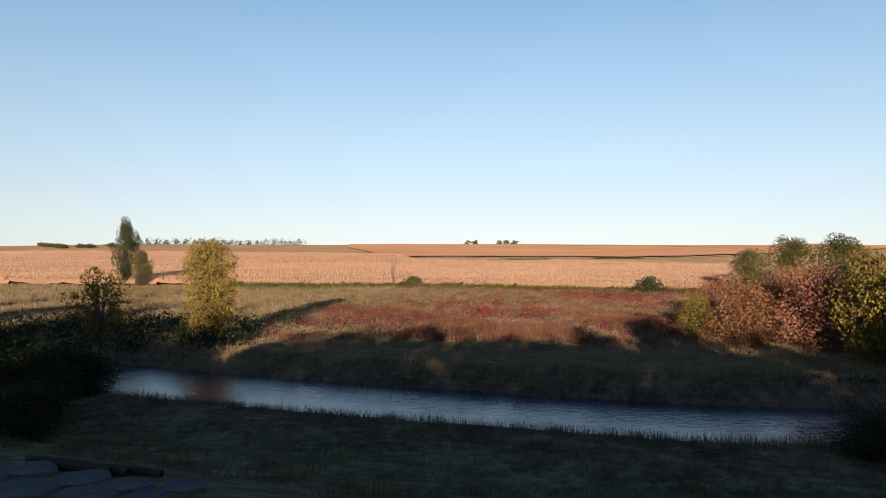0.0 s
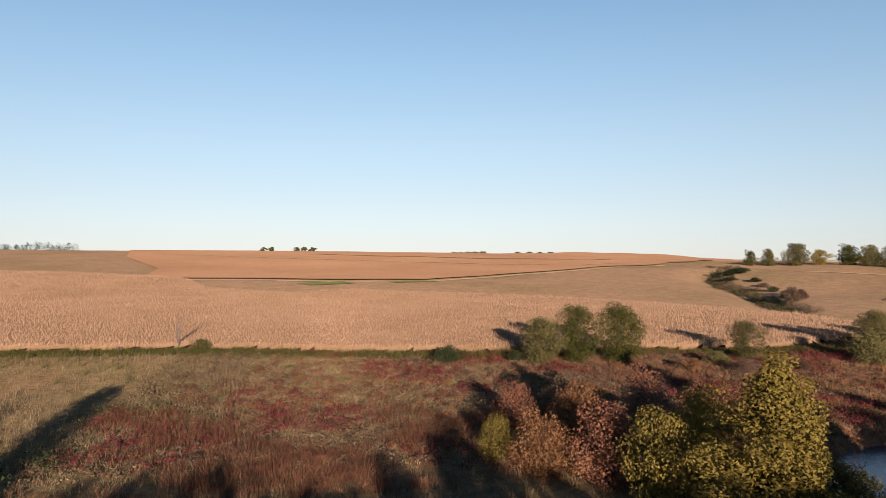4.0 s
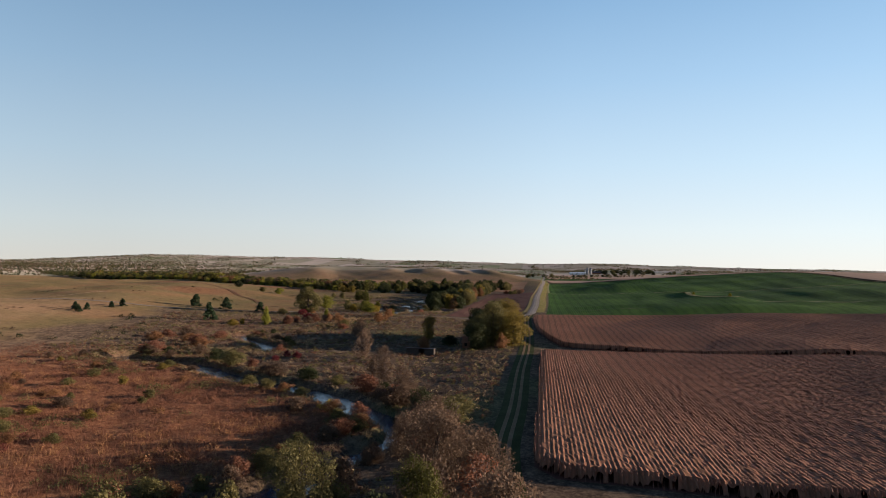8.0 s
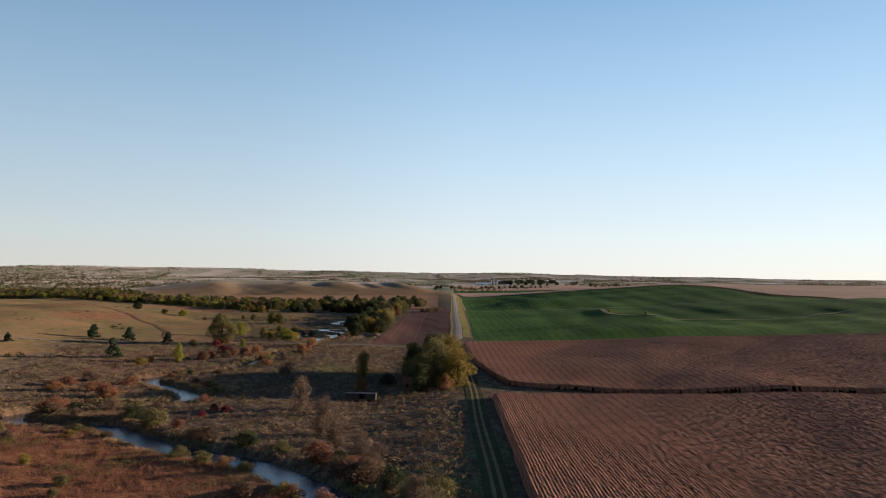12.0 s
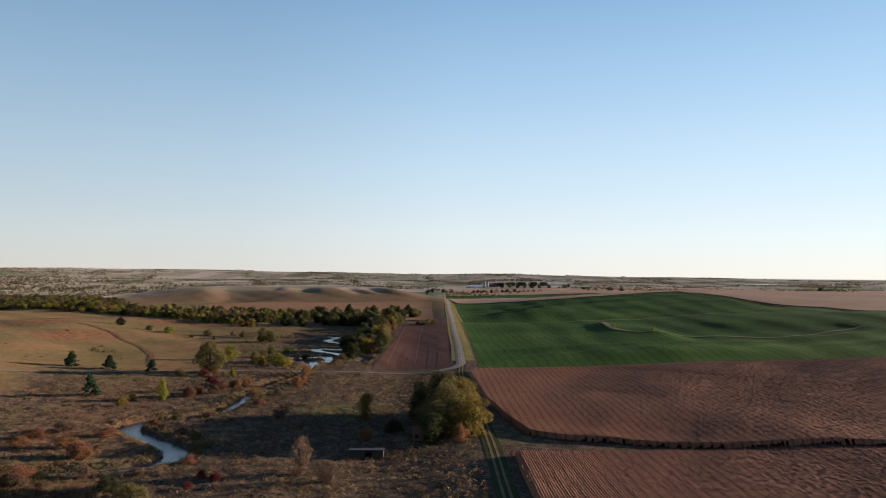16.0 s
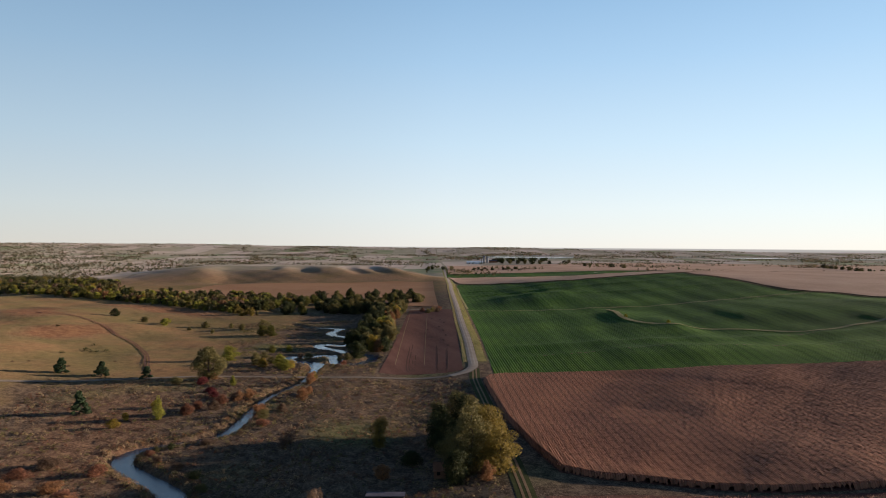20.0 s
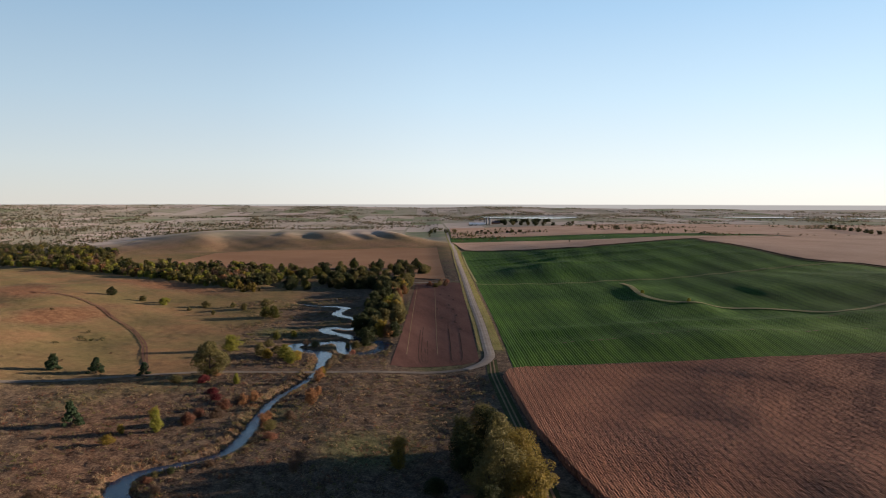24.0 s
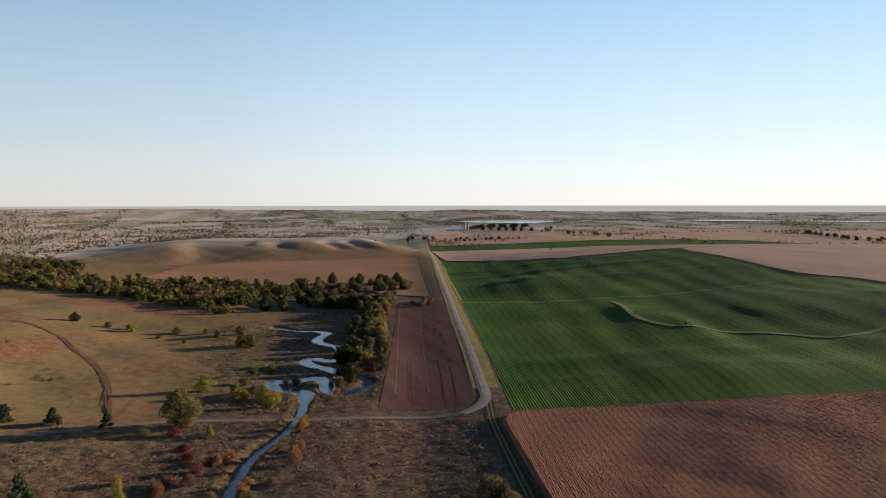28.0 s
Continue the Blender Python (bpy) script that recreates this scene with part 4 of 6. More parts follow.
def tree_shape(kind, seed):
    """Trunk and crown meshes of one unit-free tree, metres at scale 1."""
    key = (kind, seed)
    if key in MADE:
        return MADE[key]
    rng = np.random.default_rng(seed * 7 + len(kind))
    H, R, base, clumps, n, size = {"broad": (12, 5, 0.03, 46, 6000, 0.24), "brake": (5, 3.2, 0.02, 44, 8500, 0.09), "fine": (12, 5, 0.03, 54, 14000, 0.148), "oak": (12, 7.5, 0.16, 46, 9000, 0.24), "poplar": (15, 4.6, 0.06, 78, 34000, 0.125),
                                   "shrub": (5, 3.2, 0.02, 36, 3000, 0.185), "cedar": (5, 1.9, 0.05, 24, 2600, 0.18),
                                   "sparse": (6, 3.2, 0.1, 26, 1600, 0.16), "far": (12, 5.5, 0.08, 16, 560, 0.9), "bush": (2.2, 1.6, 0.0, 9, 700, 0.17), "bare": (7, 2.4, 0.3, 10, 12, 0.15), "mid": (12, 5.6, 0.02, 34, 3400, 0.38), "woodland": (12, 5.5, 0.02, 20, 330, 0.98)}[kind]
    cen, rad = [], []
    lobes = [(rng.uniform(0, 2 * math.pi), rng.uniform(0.25, 0.95), rng.uniform(0.75, 1.15)) for _ in range(7)]
    for i in range(clumps):
        t = (i + 0.5) / clumps
        z = base + (1 - base) * t
        prof = {"cedar": 1.02 - 0.92 * t, "poplar": math.sin(math.pi * min(1, 0.22 + 0.80 * t)) ** 0.7}.get(kind, math.sin(math.pi * (0.22 + 0.72 * t)) ** 0.65)
        ang, rr = i * 2.399 + rng.uniform(-0.6, 0.6), R * prof * math.sqrt(rng.uniform(0.06, 0.78))
        reach = 1.0
        if kind != "cedar":
            reach = (0.2 if kind == "oak" else 0.34) + (1.0 if kind == "oak" else 0.74) * max(s * math.exp(-(math.remainder(ang - la, 2 * math.pi) / 0.8) ** 2 - ((t - lt) / 0.3) ** 2) for la, lt, s in lobes)
        cen.append((rr * reach * math.cos(ang), rr * reach * math.sin(ang), H * (z * 0.93 * (0.86 + 0.14 * reach) + rng.uniform(-0.04, 0.02))))
        rad.append(R * rng.uniform(0.15, 0.33) * (0.78 if kind == "oak" else 1.0 if clumps > 60 or clumps < 30 else 1.22) * (0.6 + 0.4 * prof) + 0.1)
    lv, lf = leaves(rng, cen, rad, n, size, 0.8)
    lv[:, 2] = np.maximum(lv[:, 2], 0.05)
    stems = {"shrub": 6, "brake": 7, "sparse": 6, "bush": 4}.get(kind, 1)
    pieces = []
    for s in range(stems):
        a = rng.uniform(0, 2 * math.pi)
        out = 0 if stems == 1 else 0.5 * R
        top = np.array((out * math.cos(a), out * math.sin(a), H * (0.88 if stems == 1 else 0.7)))
        n_p = 5
        path = [top * (k / n_p) ** (1.0 if stems == 1 else 0.9) + np.array([rng.normal(0, 0.02 * H) if k else 0, rng.normal(0, 0.02 * H) if k else 0, -0.25 if k == 0 else 0]) for k in range(n_p + 1)]
        r0 = 0.028 * H if stems == 1 else 0.012 * H + 0.02
        pieces.append(tube(path, np.linspace(r0, r0 * 0.18, n_p + 1), 7 if stems == 1 else 4))
        if stems == 1:
            for c in cen[::max(1, clumps // 12)] if kind != "far" else []:
                k = max(base * 0.9, min(0.8, c[2] / H * 0.6)) * n_p
                i0 = int(k)
                st = path[i0] + (path[i0 + 1] - path[i0]) * (k - i0)
                mid = st + (np.array(c) - st) * 0.5 + (0, 0, 0.04 * H)
                pieces.append(tube([st, mid, c], [r0 * 0.42, r0 * 0.25, r0 * 0.08], 4))
    if kind in ("sparse", "bare"):
        for _ in range(60 if kind == "sparse" else 26):
            c = np.array(cen[rng.integers(len(cen))])
            st = np.array((c[0] * 0.25, c[1] * 0.25, c[2] * rng.uniform(0.35, 0.8)))
            en = c + rng.normal(0, 0.12 * R, 3) + (0, 0, 0.08 * H)
            pieces.append(tube([st, (st + en) / 2 + rng.normal(0, 0.05 * R, 3), en], [0.035, 0.022, 0.008], 3))
    tv, tf = joined(pieces)
    MADE[key] = (mesh_of(kind + "_trunk", tv, tf, TWIG if kind in ("sparse", "bare") else BARK), (lv, lf), {}, H, R)
    return MADE[key]


def plant(kind, colour, x, y, high, wide=None, seed=0, label="", name="tree", category="tree", group="", turn=None, z=None):
    """One tree or shrub: root, trunk, crown. high and wide in metres."""
    trunk, (lv, lf), by_colour, H, R = tree_shape(kind, seed % 4)
    if colour not in by_colour:
        by_colour[colour] = mesh_of(kind + "_crown", lv, lf, LEAF[colour], False)
    root = new(name)
    part("trunk", trunk, root)
    part("crown", by_colour[colour], root)
    sz = high / H
    sx = (wide / 2) / R if wide else sz
    root.matrix_basis = pose(x, y, ground_z(x, y) if z is None else z, 0, 0, (seed * 77.7) % 360 if turn is None else turn) @ Matrix.Diagonal((sx * (0.9 + 0.2 * ((seed * 0.37) % 1)), sx * (1.1 - 0.2 * ((seed * 0.37) % 1)), sz, 1))
    return tagged(root, label, category, group)


S = "shrub"
# round the start: creek bank and thicket
plant("fine", "dark", -96, 157, 16.5, 7.5, 2, "tall narrow dark green cottonwood at the corn's edge")
plant("fine", "olive", -91, 155, 9.5, 6, 1, "smaller olive tree leaning on a cottonwood")
plant("fine", "ochre", -33.6, 70, 11, 8.2, 3, "yellow-leaved willow on the creek bank")
plant("sparse", "yellow", -44, 67, 8, 7, 1, "half-bare leaning tree with one yellow tuft")
plant("bare", "brown", -31, 156, 8, 4, 0, "dead bare tree at the field edge")
plant("shrub", "olive", -26, 155, 2.6, 6, 1, "yellowish shrub under a dead tree", "shrub", S)
plant("shrub", "dark", 21.3, 134, 3.8, 5.6, 2, "dark green rounded bush by the corn", "shrub", S)
plant("shrub", "dark", 35, 136, 2.4, 4, 1, "small dark green bush by the corn", "shrub", S)
plant("fine", "olive", 39, 134, 10, 11, 1, "olive-brown tree by the corn field")
plant("fine", "green", 47, 135, 11.8, 10.5, 0, "bright green tree by the corn field")
plant("fine", "green", 55, 133, 11.8, 11, 2, "bright green tree by the corn field")
THICKET = "dense rust and orange autumn shrub of a thicket"
for k, (x, y, hh, ww, c) in enumerate([(21, 73, 5, 8, "orange"), (27, 70, 6, 9, "rust"), (33, 76, 6.5, 9, "brown"), (29, 84, 5.5, 8, "orange"), (38, 86, 6, 8, "rust"), 
                                       (23, 90, 4.5, 7, "rust"), (34, 66, 7.5, 8, "yellow"), (28, 62, 6.8, 8, "ochre"), (46, 80, 5, 8, "rust"),
                                       (18, 80, 3.5, 6, "ochre"), (30, 92, 5, 8, "brown"), (40, 76, 6, 8, "orange")]):
    plant("brake", c, x, y, hh * (1.35 if y < 100 else 1.0), ww * 1.1, k, THICKET, "shrub", S, "thicket by the creek")
plant("poplar", "ochre", 33.5, 53.5, 16.6, 13, 1, "tall yellow-green cottonwood above the creek bend")
plant("fine", "ochre", 41, 56, 8, 9, 2, "small yellow-green cottonwood at the creek bend")
# near bank willows: the bank's shade is partly put into the dark leaves
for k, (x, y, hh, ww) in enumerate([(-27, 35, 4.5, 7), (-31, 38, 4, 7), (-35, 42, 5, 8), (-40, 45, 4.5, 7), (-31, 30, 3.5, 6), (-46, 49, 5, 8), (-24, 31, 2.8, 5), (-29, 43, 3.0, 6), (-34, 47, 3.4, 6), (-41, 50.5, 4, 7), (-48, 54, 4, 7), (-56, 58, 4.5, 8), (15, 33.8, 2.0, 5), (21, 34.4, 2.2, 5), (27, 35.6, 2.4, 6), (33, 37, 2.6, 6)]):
    plant("brake", "dark", x, y, hh, ww, k, "dark willow bush on the near bank, shade put into its leaf colour", "shrub", S, "near bank willows")
# unseen trees on the south bank, behind the start, added for the shade they cast
for k, (x, y, hh) in enumerate([(-84, -30, 22), (-70, -24, 21), (-57, -34, 22.5), (-44, -26, 20.5), (-31, -32, 15.5), (-18, -27, 14.5), (-5, -34, 15.5), (13, -28, 19), (6, -31, 15.5), (22, -32, 15), (34, -27, 16.5), (47, -36, 20), (-100, -36, 20), (-77, -44, 20), (-50, -46, 20), (-37, -44, 18), (-24, -40, 16), (-11, -42, 17), (2, -44, 17), (15, -42, 16), (28, -40, 18), (40, -46, 22), (52, -50, 23), (56, -20, 15), (62, -14, 11), (68, -24, 9), (56, -4, 12), (66, 2, 8.5), (-12, -54, 17), (4, -56, 17), (17, -54, 16), (30, -56, 17), (-30, -56, 17), (-2, -24, 13)]):
    plant("mid", "dark", x, y, hh, 15, k, "unseen dark tree on the south bank, added to cast shade", group="yard trees")
# south creek bank east of the start
for k, (x, y, hh, ww, c, kd) in enumerate([(55.5, 39.5, 19.5, 12.5, "olive", "poplar"), (56, 32, 18, 14, "olive", "poplar"), (61, 26.5, 11.5, 6.5, "olive", "fine"), (62, 18, 14, 5, "ochre", "fine"), (93, 29, 12.8, 9, "olive", "fine"),
                                           (87, 36, 10, 5.5, "olive", "broad"), (79, 14.7, 12.4, 7.5, "green", "fine"), (71, 8, 13.2, 10.5, "brown", "fine"), (100, 11, 14, 10.5, "brown", "fine"), (91, 13, 10, 8, "brown", "sparse"),
                                           (70, 33, 6, 8, "dark", "shrub"), (78, 27, 5.5, 8, "dark", "shrub"), (85, 24, 5.5, 8, "brown", "shrub"), (67, 22, 6.5, 8, "dark", "shrub"), (76, 39, 4.5, 7, "dark", "shrub"), (84, 31, 5, 7, "olive", "shrub"), (64, 40, 5.5, 8, "dark", "shrub"),
                                           # shrubs added to cover the bend's water; dark leaves stand for the shadowed
                                           # bank
                                           (52, 57.5, 4.4, 7, "dark", "shrub"), (57, 61, 4.6, 7, "dark", "shrub"), (62, 63.5, 4.2, 7, "brown", "shrub"), (67, 65, 4.6, 7, "dark", "shrub"), (72, 65, 4.2, 7, "dark", "shrub"), (77, 62, 4.4, 7, "olive", "shrub"), (83, 56, 4.2, 7, "dark", "shrub"),
                                           (99, 25, 5, 7, "olive", "shrub"), (109, 24, 6, 7, "brown", "shrub"), (76.6, 87.4, 4.2, 3.8, "orange", "shrub"), (203, 46, 2.8, 6, "olive", "shrub"), (198, 41, 2.6, 5.5, "orange", "shrub"), (209, 52, 3.0, 6, "olive", "shrub"), (193, 36, 2.4, 5, "olive", "shrub"), (112, 31, 4, 6, "olive", "shrub"), (88, 19, 6, 7, "dark", "shrub")]):
    plant(kd, c, x, y, hh, ww, k, {"ochre": "golden-olive tree", "green": "green tree", "olive": "olive-green tree", "dark": "dark green willow", "brown": "half-bare brown tree", "orange": "orange autumn bush"}[c] + " by the creek", "shrub" if kd == "shrub" else "tree", "shrub" if kd == "shrub" else "tree", "creekside trees")
for k, (x, y, hh, ww, c) in enumerate([(134, 8, 6.5, 9, "brown"), (128, 13, 6, 8, "brown"), (106, 3, 6.5, 9, "brown"), (98, 5, 6, 8, "rust"), (113, 6, 5.5, 8, "brown"), (142, 6, 6, 8, "brown"), (150, 2, 6, 9, "olive"),
                                       (178, 10, 5.5, 7, "brown"), (184, 8, 5, 7, "brown"), (188, 12, 4, 6, "rust"), (160, 3, 4.5, 7, "brown"), (196, 14, 3, 5, "dark"), (122, 8, 5, 7, "rust"), (126, 18.5, 3.5, 5, "brown"), (136, 12, 4.5, 6, "brown"), (146, 8, 4, 6, "rust"), (155, 5.5, 4, 6, "brown"), (167, 7, 4, 6, "brown"), (134, 31, 3, 5, "olive"), (150, 26, 2.6, 5, "brown"), (124, 37, 3.5, 6, "olive")]):
    hh, ww = (hh * 1.3, ww * 1.25) if x < 145 and hh > 4.5 else (hh, ww)
    plant("sparse" if k % 3 == 0 else "brake", c, x, y, hh, ww, k, "brownish half-bare brush beside the lane", "shrub", S, "brush by the lane")
# brush on the cut bank, south of the creek
rng = np.random.default_rng(29)
bank_line = np.vstack([curve_pts(RIVER_WEST, 5), curve_pts(RIVER_MID, 5)])
bank_way = np.gradient(bank_line, axis=0)
bank_way /= np.linalg.norm(bank_way, axis=1)[:, None] + 1e-9
for k, ((x, y), (dx, dy)) in enumerate(zip(bank_line, bank_way)):
    if not 112 < x < 385 or k % 2:
        continue
    off = rng.uniform(7.5, 12)
    x, y = x + dy * off, y - dx * off
    if river_gap(np.array([x]), np.array([y]))[0] < 2.5:
        continue
    hh = rng.uniform(2.4, 5.2) if x < 310 else rng.uniform(1.6, 3.2)
    plant("shrub", ("brown", "olive", "brown", "dark", "rust")[k % 5], x, y, hh, hh * rng.uniform(1.6, 2.2), k, "tangled brush along the creek's cut bank", "shrub", S, "bank brush")
for k, ((x, y), (dx, dy)) in enumerate(zip(bank_line, bank_way)):
    if not 92 < x < 175 or y < 10:
        continue
    off = -rng.uniform(7.0, 11)
    x, y = x + dy * off, y - dx * off
    if river_gap(np.array([x]), np.array([y]))[0] < 2.0:
        continue
    hh = rng.uniform(2.2, 4.0)
    plant("shrub", ("orange", "olive", "brown", "rust", "olive")[k % 5], x, y, hh, hh * rng.uniform(1.5, 2.1), k, "autumn brush crowding the creek's north bank", "shrub", S, "bank brush")
# marsh and its north edge
for k, (x, y, hh, ww, c, kd) in enumerate([(81, 133, 8.4, 8.5, "olive", "fine"), (110, 133, 10.5, 12, "olive", "fine"), (117, 127, 10, 10, "ochre", "fine"), (127, 126, 11, 12, "olive", "fine"), (136, 131, 9, 11, "ochre", "broad"), (103, 126, 7, 9, "olive", "broad"),
                                           (72, 128, 2.6, 5, "olive", "shrub"), (64, 122, 2.5, 4, "orange", "shrub"), (172, 246, 6, 9, "brown", "shrub"), (180, 252, 4, 8, "brown", "shrub"), (214, 350, 3, 12, "dark", "shrub"),
                                           # gully bushes, dark leaves partly for the shaded bank
                                           (206, 345, 2.5, 10, "dark", "shrub"), (198, 330, 2.5, 8, "dark", "shrub"), (178, 258, 2.5, 6, "dark", "shrub"), (185, 268, 2.2, 6, "brown", "shrub"), (190, 284, 2.4, 6, "dark", "shrub"), (196, 300, 2.2, 6, "brown", "shrub"), (202, 316, 2.4, 7, "dark", "shrub"), (222, 358, 2.6, 9, "dark", "shrub")]):
    plant(kd, c, x, y, hh, ww, k, "brownish autumn growth at the edge of the marsh" if c != "dark" else "dark green bush in a pasture gully", "shrub" if kd == "shrub" else "tree", "shrub" if kd == "shrub" else "tree")
rng = np.random.default_rng(17)
for k in range(96):
    x, y = (rng.uniform(58, 270), rng.uniform(70, 150)) if k < 64 else (rng.uniform(76, 215), rng.uniform(70, 140))
    if river_gap(np.array([x]), np.array([y]))[0] < 3 or y > 132 + 0.25 * (x - 90):
        continue
    c = ("ochre", "olive", "orange", "olive", "brown")[k % 5] if x > 120 else ("brown", "rust", "brown", "orange", "olive")[k % 5]
    hh = rng.uniform(1.8, 3.6) if x < 110 else rng.uniform(1.3, 2.8)
    plant("brake" if x < 95 else "shrub", c, x, y, hh, hh * rng.uniform(1.5, 2.3), k, {"brown": "grey-brown", "olive": "olive-green", "ochre": "golden-olive", "rust": "rusty", "orange": "orange", "red": "dark red"}[c] + " shrub standing in the marsh grass", "shrub", S, "marsh shrubs")
# row of trees on the ridge
for k, (x, y, hh, ww) in enumerate([(249, 393, 9, 6), (258, 388, 10, 7), (272, 383, 13, 12), (290, 386, 9, 8), (302, 377, 12, 11), (308, 366, 12, 12), (313, 358, 12, 11), (318, 350, 11, 11), (326, 349, 12, 12), (336, 346, 9, 10), (343, 340, 8, 9), (430, 520, 10, 14)]):
    plant("broad", ("green", "olive", "olive", "ochre")[k % 4], x, y, hh * 1.1, ww * 1.5, k, "dense green tree of a row on the ridge", group="ridge trees")
for k, (x, y) in enumerate([(560, 338), (566, 332), (573, 334), (580, 328), (588, 330), (594, 322), (602, 324), (549, 330)]):
    plant("mid", ("rust", "brown", "olive")[k % 3], x, y, 16 - k % 3, 19, k, "reddish-brown tree of a clump in a pasture hollow", group="hollow trees")
for k, (x, y) in enumerate([(500, 388), (508, 383), (516, 378), (523, 372)]):
    plant("shrub", "rust", x, y, 5, 10, k, "low rusty thicket on the pasture slope", "shrub", S, "slope thicket")
# cedars and trees round the side road
for k, (x, y, hh) in enumerate([(512, 133, 8.5), (504, 111, 8.5), (496, 87, 7), (413, 104, 10.5), (468, 168, 5), (430, 182, 5), (437, 178, 4.5), (424, 178, 4.5), (460, 172, 4)]):
    plant("cedar", "cedar", x, y, hh, hh * (1.15 if k < 3 else 0.85 if k == 3 else 1.1), k, "dark red cedar on the tan pasture", "cedar_tree", "cedar", "pasture cedars")
plant("oak", "olive", 487, 54, 20, 24, 0, "spreading oak beside the side road")
plant("shrub", "orange", 484, 51, 4, 5, 1, "orange shrub at the foot of an oak", "shrub", S)
for k, (x, y, hh, ww, c, kd) in enumerate([(550, 44, 10.5, 12, "lime", "broad"), (524, 14, 9, 13, "lime", "broad"), (534, 28, 8.5, 10, "olive", "broad"), (516, 8, 5.5, 9, "yellow", "shrub"), (507, 12, 8, 8.5, "lime", "broad"),
                                           (670, 13, 10, 13, "green", "broad"), (676, 20, 9, 12, "green", "broad"), (722, 18, 9, 12, "olive", "broad"), (581, 16, 6, 6, "green", "broad"), (588, 4, 5, 6, "lime", "broad"),
                                           (388, 87, 4, 6, "yellow", "shrub"), (401, 84, 3.5, 4, "yellow", "shrub"), (399, 71, 10.5, 6, "lime", "broad"), (466, 41, 4, 4, "lime", "broad"), (431, 8, 5, 6, "orange", "shrub"),
                                           (437, 4, 4, 5, "orange", "shrub"), (468, 0, 6, 6, "orange", "broad"), (474, -2, 5, 5, "yellow", "broad"), (405, 28, 4, 5, "orange", "shrub"), (390, 28, 4.5, 6, "olive", "shrub"),
                                           (425, 46, 4.5, 7, "rust", "shrub"), (408, 60, 5, 7, "brown", "shrub"), (415, 56, 4, 6, "rust", "shrub"), (432, 40, 4, 6, "brown", "shrub"), (440, 50, 3, 7, "red", "shrub"),
                                           (452, 52, 3, 8, "red", "shrub"), (421, 9, 6, 6, "orange", "broad"), (397, 30, 5, 7, "orange", "shrub"), (432, 38, 5, 6, "orange", "shrub"), (413, 49, 5, 7, "brown", "shrub"), (406, 60, 5, 7, "rust", "shrub"), (420, 74, 4, 6, "yellow", "shrub"), (435, 33, 5, 6, "orange", "shrub"), (470, 41, 5, 4, "lime", "broad"), (473, 57, 4, 8, "red", "shrub"), (461, 2, 6, 5, "orange", "broad"), (476, 70, 4, 8, "olive", "shrub"), (403, 19, 4, 6, "brown", "shrub"), (315, 107, 4, 8, "orange", "shrub"), (300, 86, 5, 9, "rust", "shrub"), (337, 99, 4, 8, "brown", "shrub"), (350, 20, 6, 8, "brown", "sparse"), (266, 19, 12, 11, "brown", "sparse"), (174, 36, 3, 7, "brown", "shrub"), (174, 28, 2.6, 5, "yellow", "shrub"), (528, 24, 6, 9, "yellow", "broad"), (540, 18, 5, 8, "olive", "broad"), (528, -26, 4, 6, "rust", "shrub"), (560, 22, 5, 8, "olive", "broad"), (512, -20, 3, 6, "brown", "shrub"), (339, -12.8, 12, 8.5, "ochre", "fine"), (304, -7, 5, 7, "orange", "shrub"), (343, 22, 5, 8, "brown", "sparse"), (256, 12, 7, 8, "brown", "sparse"),
                                           (214, 13, 8.5, 9, "brown", "sparse"), (226, 16, 7, 8, "brown", "sparse"), (192, 9, 8.5, 9, "brown", "sparse"), (267, 47, 2.5, 4, "red", "shrub"), (263, 43, 2.5, 4, "red", "shrub"), (258, 50, 2, 4, "red", "shrub"),
                                           (298, 84, 4, 8, "orange", "shrub"), (329, 105, 3.5, 9, "rust", "shrub"), (327, 82, 3.5, 8, "rust", "shrub"), (312, 92, 3.5, 8, "orange", "shrub"), (340, 98, 3, 8, "brown", "shrub"),
                                           (543, -31, 5, 7, "olive", "broad"), (552, -6, 4, 8, "olive", "shrub"), (556, -1, 3.5, 6, "brown", "shrub"), (547, -26, 4.5, 5, "olive", "broad")]):
    words = {"ochre": "golden-olive", "lime": "yellow-green", "yellow": "yellow", "olive": "olive-brown", "green": "green", "orange": "orange", "rust": "rusty", "brown": "bare brownish", "red": "dark red"}[c]
    kind_word = "tree" if kd in ("broad", "fine") else "shrub"
    plant(kd, c, x, y, hh, ww, k, "%s autumn %s near the creek" % (words, kind_word), kind_word, kind_word)
for k, (x, y, hh, ww, c) in enumerate([(790, 149, 8, 10, "dark"), (771, 121, 5, 10, "olive"), (753, 102, 7, 11, "lime"), (765, 104, 5, 8, "olive"), (742, 67, 6, 9, "olive"), (717, 36, 6, 8, "olive"), (700, 60, 4, 4, "olive"), (735, 45, 5, 6, "olive"), (728, 80, 3, 4, "olive")]):
    plant("mid", c, x, y, hh, ww, k, "lone tree on the open pasture", group="pasture trees")
# farm grove by the lane
plant("fine", "olive", 300, -36, 21, 20, 1, "huge olive-green cottonwood over an old shed", group="grove at the lane")
plant("fine", "ochre", 308, -45, 20, 19, 2, "huge golden-olive cottonwood over an old shed", group="grove at the lane")
plant("broad", "ochre", 295, -44, 16, 16, 0, "olive-green tree of a farm grove", group="grove at the lane")
plant("broad", "dark", 313, -44, 14, 13, 0, "dark green tree of a farm grove", group="grove at the lane")
# dark leaves on the north side stand for the grove's shaded flank
plant("broad", "dark", 290, -28, 12, 12, 3, "dark green tree of a farm grove", group="grove at the lane")
plant("fine", "olive", 296, -30, 15, 13, 0, "olive-green tree of a farm grove", group="grove at the lane")
